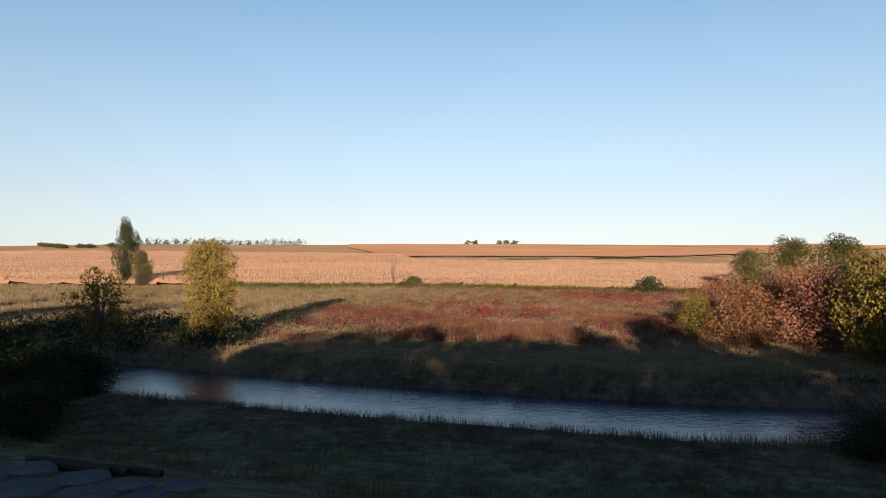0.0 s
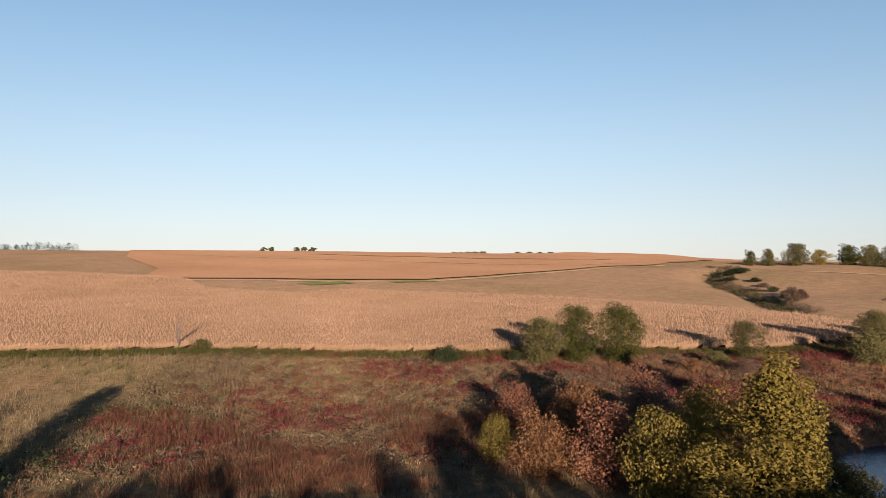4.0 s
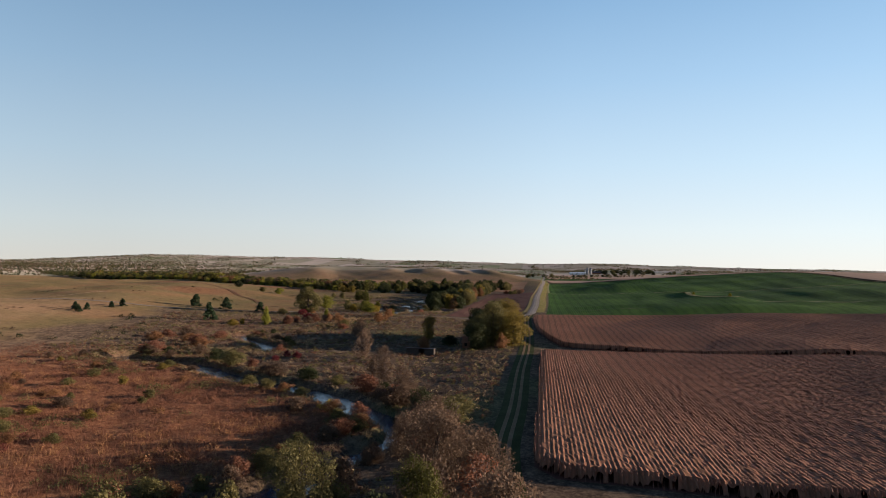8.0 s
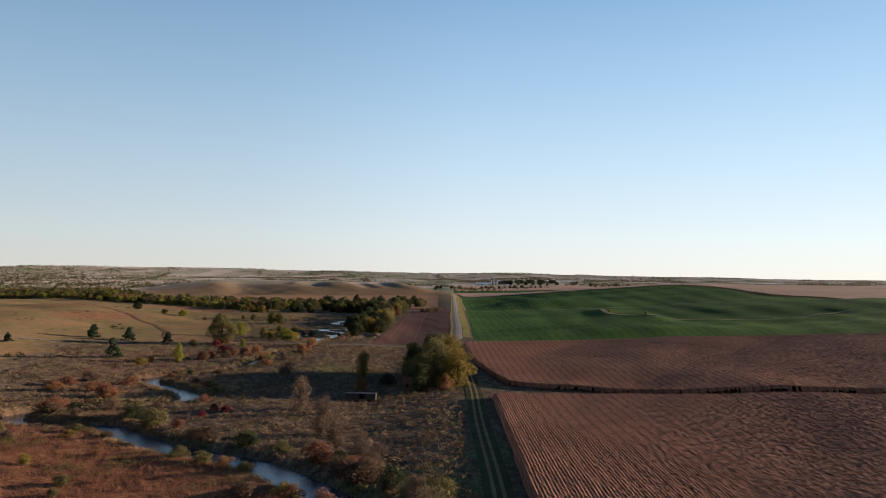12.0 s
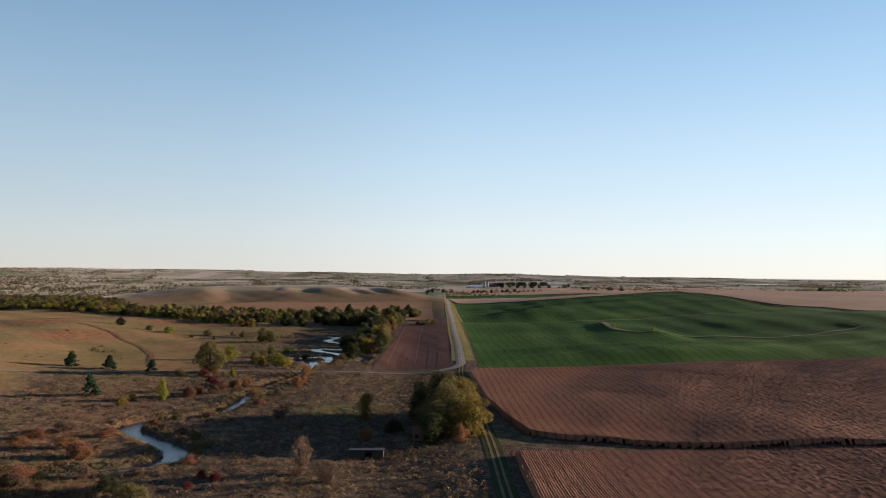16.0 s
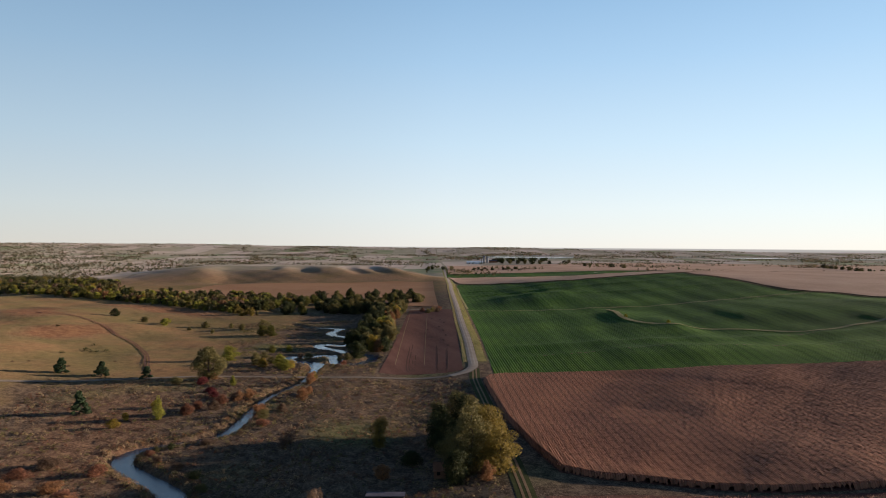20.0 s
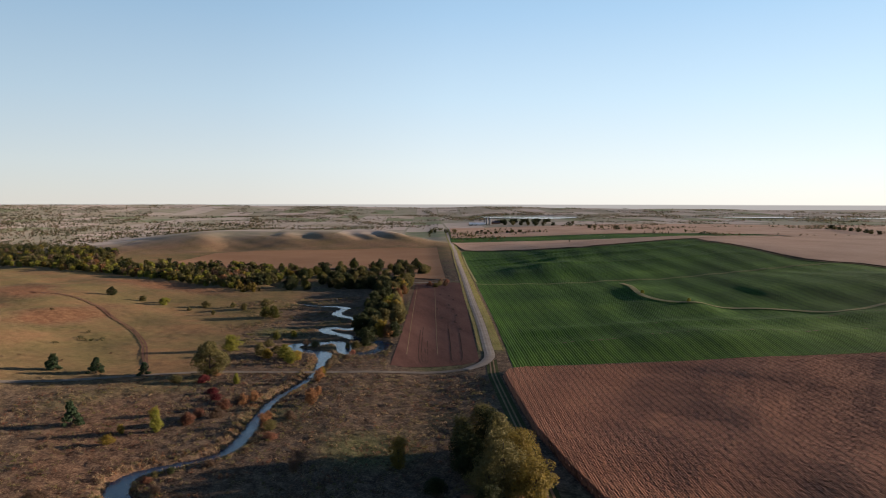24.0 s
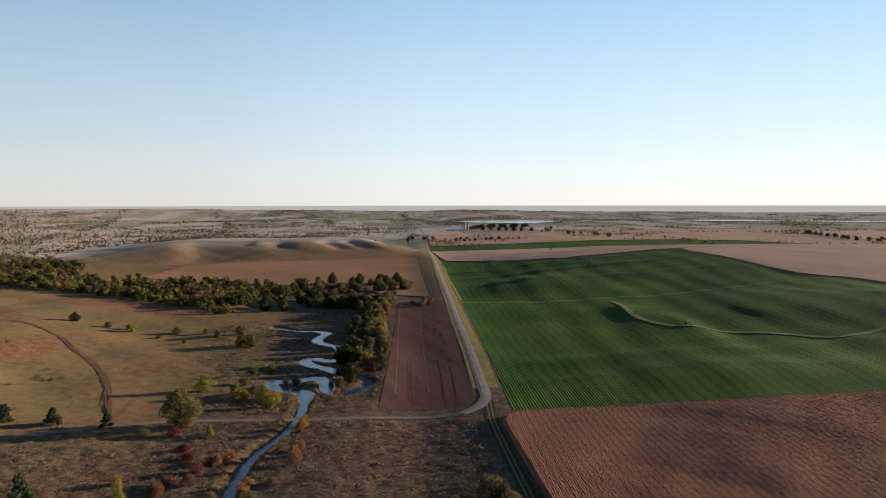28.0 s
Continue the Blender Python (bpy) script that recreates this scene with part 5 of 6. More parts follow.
plant("shrub", "orange", 289, -38, 6, 6, 0, "orange shrub under the big cottonwood", "shrub", S)
plant("shrub", "dark", 318, -20, 5, 10, 1, "dark undergrowth of the farm grove", "shrub", S)
for k, (x, y, hh, c) in enumerate([(318, -42, 19, "olive"), (328, -45, 20, "olive"), (338, -46, 19, "dark"), (348, -46, 18, "olive"), (324, -34, 16, "dark"), (334, -36, 16, "dark"), (344, -37, 15, "olive")]):
    plant("broad", c, x, y, hh, hh * 0.85, k, "tall %s tree at the back of a farm grove" % {"dark": "dark green", "olive": "olive-green"}[c], group="grove at the lane")
# bushes in the green field
for x, y in uvs((250, -158), (187, -176)):
    plant("shrub", "lime", x, y, 3.6, 4.6, 1, "small tree beside the grass waterway", "shrub", S)
# wood beside the plowed field
rng = np.random.default_rng(11)
WOOD = "dense creekside wood beside the plowed field"
for k in range(205):
    if k < 110:
        u, v = rng.uniform(75, 400), rng.uniform(55, 84)
        # front row in lighter leaves: autumn tone and the sunlit edge put into colour
        c = ("olive", "lime", "olive", "dark", "olive", "yellow", "olive", "orange")[k % 8] if v < 68 else ("olive", "dark", "dark")[k % 3]
    else:
        u = rng.uniform(340, 590)
        v = rng.uniform(52 if u < 480 else 30, 190 - max(0, u - 470) * 0.4)
        c = ("dark", "dark", "olive", "green")[k % 4]
    x, y = xy(u, v)
    if river_gap(np.array([x]), np.array([y]))[0] < 4:
        continue
    hh = rng.uniform(10, 15)
    plant("mid", c, x, y, hh, hh * rng.uniform(0.9, 1.2), k, {"olive": "olive-green", "orange": "orange-tinged", "dark": "dark green", "yellow": "yellowing", "green": "green", "lime": "yellow-green"}[c] + " tree of a " + WOOD, group="creekside wood")

# ---- ground cover ----
def tufts(name, x, y, high, wide, blades, mat, label, category, seed, lean=0.75):
    """Grass or weeds: tufts of tapering blades, joined."""
    rng = np.random.default_rng(seed)
    n = len(x) * blades
    X, Y = np.repeat(x, blades), np.repeat(y, blades)
    Z = np.repeat(on_ground(x, y), blades)
    hh, ww = np.repeat(np.broadcast_to(high, len(x)), blades) * rng.uniform(0.6, 1.25, n), np.repeat(np.broadcast_to(wide, len(x)), blades)
    a, r = rng.uniform(0, 2 * math.pi, n), np.sqrt(rng.uniform(0, 1, n)) * ww
    bx, by = X + r * np.cos(a), Y + r * np.sin(a)
    b = rng.uniform(0, math.pi, n)
    wd = hh * rng.uniform(0.02, 0.055, n)
    tx, ty = bx + np.cos(a) * hh * lean * rng.uniform(0, 1, n), by + np.sin(a) * hh * lean * rng.uniform(0, 1, n)
    V = np.stack([np.c_[bx - np.cos(b) * wd, by - np.sin(b) * wd, Z - 0.05], np.c_[bx + np.cos(b) * wd, by + np.sin(b) * wd, Z - 0.05], np.c_[tx, ty, Z + hh]], 1).reshape(-1, 3)
    return tagged(part(name, mesh_of(name, V, np.arange(3 * n).reshape(-1, 3), mat, False)), label, category, kind="stuff")


def clumps(name, x, y, high, wide, count, size, mat, label, category, seed):
    """Low bushes past counting: leaf sprays in small domes, joined."""
    rng = np.random.default_rng(seed)
    z = on_ground(x, y)
    n = len(x) * count
    k = np.repeat(np.arange(len(x)), count)
    d = rng.standard_normal((n, 3))
    d /= np.linalg.norm(d, axis=1)[:, None]
    d[:, 2] = np.abs(d[:, 2])
    rr = rng.uniform(0.4, 1.05, n)[:, None] ** 0.6
    high, wide = np.broadcast_to(high, len(x))[k], np.broadcast_to(wide, len(x))[k]
    c = np.c_[x[k], y[k], z[k]] + d * rr * np.c_[wide, wide, high]
    a, b = facing(rng, d, 0.5)
    s = size * rng.uniform(0.6, 1.4, n)[:, None]
    V = np.stack([c - a * s, c + b * s * 0.8 + a * s * 0.3, c + a * s * 0.8 - b * s * 0.6], 1).reshape(-1, 3)
    return tagged(part(name, mesh_of(name, V, np.arange(3 * n).reshape(-1, 3), mat, False)), label, category, kind="stuff")


def scatter(n, x0, x1, y0, y1, keep, seed):
    """Places in a box at which keep(x, y), a chance from 0 to 1, lets something grow."""
    rng = np.random.default_rng(seed)
    x, y = rng.uniform(x0, x1, n), rng.uniform(y0, y1, n)
    ok = rng.uniform(0, 1, n) < keep(x, y)
    return x[ok], y[ok]


def dry(x, y, gap=0.8):
    """Off the water, the lane, the road and the fields."""
    u, v = uv(x, y)
    ok = river_gap(x, y) > gap
    ok &= ~((v < 1.5) & (u > -385) & (u < 30)) & ~((v < 56) & (u > -2))
    ok &= ~inside(np.array(NORTH_CORN), x, y) & ~((np.abs(u - 6) < 6) & (v > 0))
    ok &= ~((u > -450) & (v < -6) & (u < -385))
    return ok


def patchy(x, y, k, seed, lo=0.0, hi=0.5):
    return sst(lo, hi, waves(x, y, k, seed) + 0.35 * waves(x, y, k * 3.7, seed + 2))


def marsh(x, y):
    return cover(x, y)[1]


def plain(x, y):
    p, m, _ = cover(x, y)
    return (1 - p) * (1 - m)


def red_patch(x, y):
    return patchy(x, y, 0.085, 6, 0.12, 0.4)


# red marsh grass
x, y = scatter(80000, -30, 335, 20, 165, lambda x, y: marsh(x, y) * dry(x, y) * (0.35 + 0.65 * patchy(x, y, 0.09, 3)), 21)
tufts("marsh_grass", x, y, 0.85, 0.5, 8, LEAF["rust"], "tall rusty marsh grass", "grass", 22)
x, y = scatter(14000, -30, 335, 20, 165, lambda x, y: marsh(x, y) * dry(x, y) * patchy(x, y, 0.07, 8), 23)
tufts("marsh_grass", x, y, 1.0, 0.6, 12, LEAF["orange"], "orange-brown marsh grass", "grass", 24)
x, y = scatter(5200, 60, 335, 26, 165, lambda x, y: marsh(x, y) * dry(x, y, 2) * patchy(x, y, 0.065, 1, 0.15, 0.6), 25)
clumps("marsh_shrub", x, y, 1.45, 1.5, 60, 0.14, LEAF["olive"], "olive-brown willow scrub of the marsh", "shrub", 26)
x, y = scatter(1500, -30, 150, 76, 150, lambda x, y: marsh(x, y) * dry(x, y, 2) * red_patch(x, y), 27)
clumps("dogwood", x, y, 1.2, 1.2, 90, 0.11, LEAF["red"], "dark red dogwood scrub", "shrub", 28)
x, y = scatter(1600, 125, 335, 26, 150, lambda x, y: marsh(x, y) * dry(x, y, 2) * patchy(x, y, 0.04, 12, 0.2, 0.7), 29)
clumps("marsh_shrub", x, y, 1.4, 1.5, 46, 0.2, LEAF["orange"], "orange scrub of the marsh", "shrub", 30)
for k, (c, many, words) in enumerate((("straw", 11000, "pale straw"), ("rust", 2600, "rusty"), ("red", 6500, "deep red"), ("brown", 2200, "grey-brown"))):
    x, y = scatter(many, -30, 125, 72, 152, lambda x, y: dry(x, y, 2) * ((1 - 0.95 * red_patch(x, y), 0.5, red_patch(x, y), 0.4)[k]) * (y > 78), 191 + 2 * k)
    rs = np.random.default_rng(80 + k).uniform(0.5, 1.3, len(x))
    clumps("meadow_clump", x, y, (0.55, 0.62, 0.95, 0.62)[k] * rs, (0.85, 0.85, 1.15, 0.85)[k] * rs, 20, 0.13, LEAF[c], words + " clumps of marsh grass and low scrub", "shrub", 192 + 2 * k)
# brush and weeds of the plain
x, y = scatter(14000, 90, 520, -80, 130, lambda x, y: plain(x, y) * dry(x, y) * (0.3 + 0.7 * patchy(x, y, 0.1, 4)), 31)
tufts("weeds", x, y, 0.65, 0.6, 8, LEAF["brown"], "grey-brown weeds of the creek plain", "weeds", 32)
for k, (c, many, words) in enumerate((("brown", 14000, "grey-brown"), ("straw", 7500, "pale straw"), ("olive", 9000, "olive"), ("rust", 5500, "rusty"))):
    x, y = scatter(many, 105, 520, -80, 135, lambda x, y: plain(x, y) * dry(x, y, 1) * (0.25 + 0.75 * patchy(x, y, 0.08, 14 + 4 * k, -0.2, 0.6)), 33 + 2 * k)
    rs = np.random.default_rng(k).uniform(0.55, 1.25, len(x))
    clumps("brush", x, y, 1.05 * rs, 0.9 * rs, 16, 0.195, LEAF[c], words + " brush and weeds of the creek plain", "shrub", 34 + 2 * k)
for k, (c, many, words) in enumerate((("olive", 2600, "olive"), ("brown", 2600, "grey-brown"), ("straw", 1600, "pale"))):
    x, y = scatter(many, 495, 770, -70, 60, lambda x, y: dry(x, y, 1) * patchy(x, y, 0.05, 19 + k, -0.2, 0.6) * sst(60, 30, y) * (uv(x, y)[1] > 54), 139 + 2 * k)
    clumps("brush", x, y, 0.9, 1.2, 22, 0.25, LEAF[c], words + " brush of the wet meadow", "shrub", 140 + 2 * k)
# creek banks
def bank(x, y):
    g = river_gap(x, y)
    return (g > -0.3) & (g < 4.5)


# far bank in straw colour, lightened because it lies in shade
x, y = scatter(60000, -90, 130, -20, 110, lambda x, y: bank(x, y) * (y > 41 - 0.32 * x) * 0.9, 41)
tufts("bank_grass", x, y, 0.55, 0.3, 10, LEAF["straw"], "grass hanging over the creek bank, paled to lift its shade", "grass", 42)
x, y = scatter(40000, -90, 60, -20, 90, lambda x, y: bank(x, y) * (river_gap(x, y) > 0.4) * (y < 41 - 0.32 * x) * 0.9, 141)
tufts("bank_grass", x, y, 0.48, 0.35, 9, LEAF["grass"], "rank grass on the near creek bank, darkened for shade", "grass", 142)
x, y = scatter(90000, 130, 560, -60, 130, lambda x, y: bank(x, y) * 0.35, 43)
tufts("bank_grass", x, y, 1.0, 0.5, 6, LEAF["straw"], "dry grass along the creek bank", "grass", 44)
x, y = scatter(4200, -75, 70, 48, 100, lambda x, y: (river_gap(x, y) > 2) * (y > 44) * dry(x, y) * 0.9, 45)
tufts("meadow_grass", x, y, 0.5, 0.7, 26, LEAF["straw"], "rank brown grass beyond the creek, paled to lift its shade", "grass", 46)
x, y = scatter(2600, -30, 30, 70, 104, lambda x, y: dry(x, y) * patchy(x, y, 0.1, 2, -0.2, 0.3), 47)
tufts("reeds", x, y, 0.85, 0.9, 26, LEAF["rust"], "tall pinkish-brown reeds lit by the low sun", "reeds", 48, 0.9)
x, y = scatter(9000, -170, -15, 80, 153, lambda x, y: dry(x, y, 1) * (0.35 + 0.65 * patchy(x, y, 0.07, 40, -0.2, 0.5)), 151)
tufts("meadow_grass", x, y, 0.75, 0.6, 10, LEAF["straw"], "tan grass between the creek and the corn", "grass", 152)
x, y = scatter(5000, -170, -15, 80, 153, lambda x, y: dry(x, y, 1) * patchy(x, y, 0.06, 43, -0.1, 0.5), 153)
tufts("meadow_grass", x, y, 0.8, 0.6, 10, LEAF["olive"], "olive weeds between the creek and the corn", "grass", 154)
x, y = scatter(900, -120, 60, 78, 150, lambda x, y: dry(x, y, 2) * patchy(x, y, 0.08, 11, 0.2, 0.6), 49)
clumps("scrub", x, y, 0.9, 1.0, 40, 0.18, LEAF["olive"], "olive scrub of the creek meadow", "shrub", 50)
x, y = scatter(380, -130, -28, 56, 84, lambda x, y: (river_gap(x, y) > 1.5) * 0.8, 51)
clumps("scrub", x, y, 2.0, 1.5, 60, 0.2, LEAF["dark"], "dark willow scrub along the creek", "shrub", 52)
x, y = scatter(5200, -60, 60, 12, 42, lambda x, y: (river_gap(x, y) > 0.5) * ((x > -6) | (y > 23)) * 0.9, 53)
tufts("rough_grass", x, y, 0.35, 0.6, 18, LEAF["grass"], "rough grass on the south bank, darkened for shade", "grass", 54)
CORN_SOUTH = np.array(NORTH_CORN[2:9])
x, y = scatter(9000, -70, 112, 132, 160, lambda x, y: dry(x, y, 0) * (np.abs(y + 3.2 - np.interp(x, CORN_SOUTH[:, 0], CORN_SOUTH[:, 1])) < 3.6), 55)
tufts("field_edge_grass", x, y, 1.15, 0.7, 9, LEAF["green"], "green grass strip along the corn", "grass", 56)
for k, (c, many, words) in enumerate((("straw", 1500, "pale"), ("olive", 1200, "olive"), ("orange", 700, "orange"), ("brown", 1200, "grey-brown"))):
    x, y = scatter(many * 9, 225, 525, -20, 125, lambda x, y: (river_gap(x, y) > 1.3) * (river_gap(x, y) < 5.5) * (0.25 + 0.75 * patchy(x, y, 0.09, 50 + k, -0.2, 0.4)), 171 + 2 * k)
    rs = np.random.default_rng(60 + k).uniform(0.6, 1.4, len(x))
    clumps("bank_brush", x, y, 0.95 * rs, 1.0 * rs, 24, 0.2, LEAF[c], words + " brush overhanging the creek", "shrub", 172 + 2 * k)
# pasture grass and bushes
x, y = scatter(26000, 130, 800, 60, 420, lambda x, y: cover(x, y)[0] * dry(x, y) * (0.3 + 0.7 * patchy(x, y, 0.06, 5)), 57)
tufts("pasture_grass", x, y, 0.5, 0.9, 5, LEAF["straw"], "short tan pasture grass", "grass", 58)
x, y = scatter(900, 150, 640, 110, 300, lambda x, y: cover(x, y)[0] * dry(x, y) * patchy(x, y, 0.03, 20, 0.3, 0.8), 59)
clumps("pasture_bush", x, y, 0.9, 1.2, 30, 0.25, LEAF["brown"], "scattered brown bushes on the pasture", "shrub", 60)
x, y = scatter(160, 300, 700, 120, 175, lambda x, y: dry(x, y) * patchy(x, y, 0.03, 22, 0.2, 0.8), 61)
clumps("pasture_bush", x, y, 2.0, 2.2, 60, 0.3, LEAF["dark"], "dark bushes at the foot of the pasture", "shrub", 62)
# real gully brush; its dark third also stands for the bank's shade
gully_rng = np.random.default_rng(66)
y = gully_rng.uniform(212, 392, 330)
x = np.interp(y, (205, 217, 288, 343, 385), (149, 153, 180, 194, 228)) + gully_rng.normal(1.5, 2.6, 330) + 5 * sst(335, 385, y) * gully_rng.normal(0, 1, 330)
for k, (c, words) in enumerate((("dark", "dark green"), ("brown", "grey-brown"), ("olive", "olive"))):
    clumps("gully_brush", x[k::3], y[k::3], 1.5, 1.7, 40, 0.24, LEAF[c], words + " brush down a gully of the dry hill", "shrub", 260 + k)
# brush between the creek and the corn, near the start
for k, (c, many, words) in enumerate((("rust", 900, "rusty"), ("brown", 900, "grey-brown"), ("orange", 450, "orange"), ("straw", 500, "pale"))):
    x, y = scatter(many, -25, 112, 78, 146, lambda x, y: dry(x, y, 2) * patchy(x, y, 0.07, 30 + 3 * k, -0.1, 0.5), 63 + 2 * k)
    clumps("meadow_brush", x, y, 0.9, 1.0, 90, 0.11, LEAF[c], words + " brush of the creek meadow", "shrub", 64 + 2 * k)
# grass of the road's verges
rv = np.random.default_rng(77)
side = road_line[8:150]
way = np.gradient(side, axis=0)
way /= np.linalg.norm(way, axis=1)[:, None]
for k, (lo, hi, c, words) in enumerate(((-9.5, -3.6, "lime", "yellow-green"), (-9.5, -3.8, "straw", "dry yellow"), (3.5, 5.8, "straw", "dry yellow"))):
    pick = rv.integers(0, len(side), 2600)
    off = rv.uniform(lo, hi, 2600)
    p = side[pick] + way[pick] * rv.uniform(-3, 3, 2600)[:, None] + np.c_[-way[pick, 1], way[pick, 0]] * off[:, None]
    tufts("verge_grass", p[:, 0], p[:, 1], 0.6, 0.5, 8, LEAF[c], words + " grass along the gravel road", "grass", 160 + k)

# ---- woods and plain far off ----
def wood(name, x, y, high, colour, count, seed, label):
    rng = np.random.default_rng(seed)
    hh = high * rng.uniform(0.6, 1.15, len(x))
    return clumps(name, x, y, hh, hh * 0.55, count, high * (0.1 if count > 20 else 0.22), LEAF[colour], label, "wood", seed)


BAND = np.array([(838, 26), (905, 82), (1033, 180), (1139, 290), (1300, 480), (1600, 700), (1900, 760), (1750, 420), (1450, 250), (1210, 205), (1140, 60), (1080, -40), (960, -30)])
def woods(name, x, y, high, wide, kind, colours, odds, seed, label):
    """Trees past counting: trunks and crowns of many shapes, joined by colour."""
    rng = np.random.default_rng(seed)
    pick = rng.choice(len(colours), len(x), p=odds)
    z = on_ground(x, y)
    for k, c in enumerate(colours):
        crowns, trunks = [], []
        for i in np.flatnonzero(pick == k):
            _, (lv, lf), _, H, R = tree_shape(kind, int(rng.integers(0, 4)))
            a = rng.uniform(0, 2 * math.pi)
            sx, sz = wide[i] / 2 / R, high[i] / H
            turn = np.array(((math.cos(a) * sx, math.sin(a) * sx, 0), (-math.sin(a) * sx, math.cos(a) * sx, 0), (0, 0, sz)))
            crowns.append((lv @ turn + (x[i], y[i], z[i]), lf))
            tv, tf = tube([(x[i], y[i], z[i] - 0.3), (x[i], y[i], z[i] + 0.75 * high[i])], [0.03 * high[i], 0.01 * high[i]], 5)
            trunks.append((tv, tf))
        if not crowns:
            continue
        root = new(name)
        part("crowns", mesh_of("crowns", *joined(crowns), LEAF[c], False), root)
        part("trunks", mesh_of("trunks", *joined(trunks), BARK), root)
        tagged(root, TONE[c] + " " + label, "wood", kind="stuff")


TONE = {"olive": "olive-green", "dark": "dark green", "lime": "yellow-green", "yellow": "golden yellow", "orange": "orange", "green": "green", "brown": "half-bare brown", "ochre": "golden-olive"}
rng = np.random.default_rng(72)
x, y = scatter(13000, 830, 1560, -40, 560, lambda x, y: inside(BAND, x, y) * (0.10 + 0.26 * patchy(x, y, 0.02, 3)) * (river_gap(x, y) > 3), 71)
hh = rng.uniform(7, 13, len(x))
woods("wood", x, y, hh, hh * rng.uniform(0.95, 1.5, len(x)), "woodland", ("olive", "dark", "green", "lime", "yellow", "orange", "brown"), (0.34, 0.22, 0.16, 0.14, 0.05, 0.02, 0.07), 73, "trees of the mixed creek woods")
x, y = scatter(9000, 1400, 1950, 150, 760, lambda x, y: inside(BAND, x, y) * (0.1 + 0.5 * patchy(x, y, 0.02, 3)), 171)
for k, c in enumerate(("dark", "olive", "dark")):
    wood("wood", x[k::3], y[k::3], 10, c, 30, 72 + k, "dense creek woods of mixed autumn trees")
# young edge trees, their light leaf colours also standing for the sunlit front
front = curve_pts([(838, 22), (905, 76), (1033, 172), (1139, 282), (1300, 470)], 6.5)
front = np.vstack([front + rng.normal(0, 3, front.shape), front[::2] + (-8, 4) + rng.normal(0, 4, front[::2].shape)])
hh = rng.uniform(4.5, 9, len(front))
woods("wood_edge", front[:, 0], front[:, 1], hh, hh * rng.uniform(0.9, 1.5, len(front)), "woodland", ("lime", "ochre", "olive"), (0.4, 0.3, 0.3), 74, "young trees along the edge of the woods")


def river_far(x, y):
    """Below 0 on the lakes."""
    return np.minimum(*[(((x - cx) * ax + (y - cy) * ay) / (1.08 * la)) ** 2 + ((-(x - cx) * ay + (y - cy) * ax) / (1.1 * lb)) ** 2 for cx, cy, la, lb, ax, ay, _ in LAKES]) - 1


def plain_trees(x, y):
    """Hedges, creeks and farmsteads of the far plain."""
    far = np.hypot(x, y)
    u, v = uv(x, y)
    lines = np.maximum(sst(0.95, 0.985, np.cos((x + 60 * waves(x, y, 0.002, 2)) * 2 * math.pi / 640)) * patchy(x, y, 0.008, 5, -0.4, 0.3), sst(0.95, 0.985, np.cos((y + 60 * waves(x, y, 0.002, 4)) * 2 * math.pi / 520)) * patchy(x, y, 0.008, 7, -0.4, 0.3))
    shore = sst(1.6, 0.5, np.abs(river_far(x, y) - 0.5)) * patchy(x, y, 0.006, 21, -0.3, 0.4)
    creek = sst(260, 80, np.abs(v - 700 - 160 * waves(x, y, 0.003, 6))) * sst(900, 1400, x) * sst(-0.2, 0.5, waves(x, y, 0.01, 1))
    woods = np.maximum(patchy(x, y, 0.0045, 13, 0.45, 0.75), patchy(x, y, 0.009, 33, 0.6, 0.8))
    near = patchy(x, y, 0.006, 41, -0.2, 0.5) * sst(3600, 2200, far) * sst(60, 300, v)
    bearing = np.degrees(np.arctan2(x, y))
    rim = 0.34 * sst(44, 64, bearing) * sst(84, 72, bearing) * sst(1700, 2700, far)          # wooded rise to the north-east
    fore = np.abs(v + 0.145 * u + 40) < 0.07 * u                        # open fields before the lake
    bald = (x > 1380) & (x < 1950) & (y > -430) & (y < 320)                # the dry hill
    return ~bald * np.maximum(np.maximum(np.maximum(lines * 0.6, shore * 0.7), np.maximum(creek * 0.7, near * 0.42)), np.maximum(rim, woods * 0.5)) * sst(1500, 1900, far) * (bearing > 44) * ~(fore & (far > 2500) & (river_far(x, y) < 12) & (x < 3500)) * ((np.abs(v) > 25) | (u > 1700)) * (river_far(x, y) > 0)


rngf = np.random.default_rng(91)
n = 230000
r, a = np.sqrt(rngf.uniform(1450 ** 2, 4880 ** 2, n)), rngf.uniform(radians(-62), radians(95), n)
x, y = r * np.cos(a), r * np.sin(a)
ok = rngf.uniform(0, 1, n) < plain_trees(x, y)
x, y, r = x[ok], y[ok], r[ok]
for k, c in enumerate(("olive", "brown", "dark", "dark")):
    wood("far_trees", x[k::4], y[k::4], 8.5, c, 7, 92 + k, "tree lines and woodlots of the far plain")

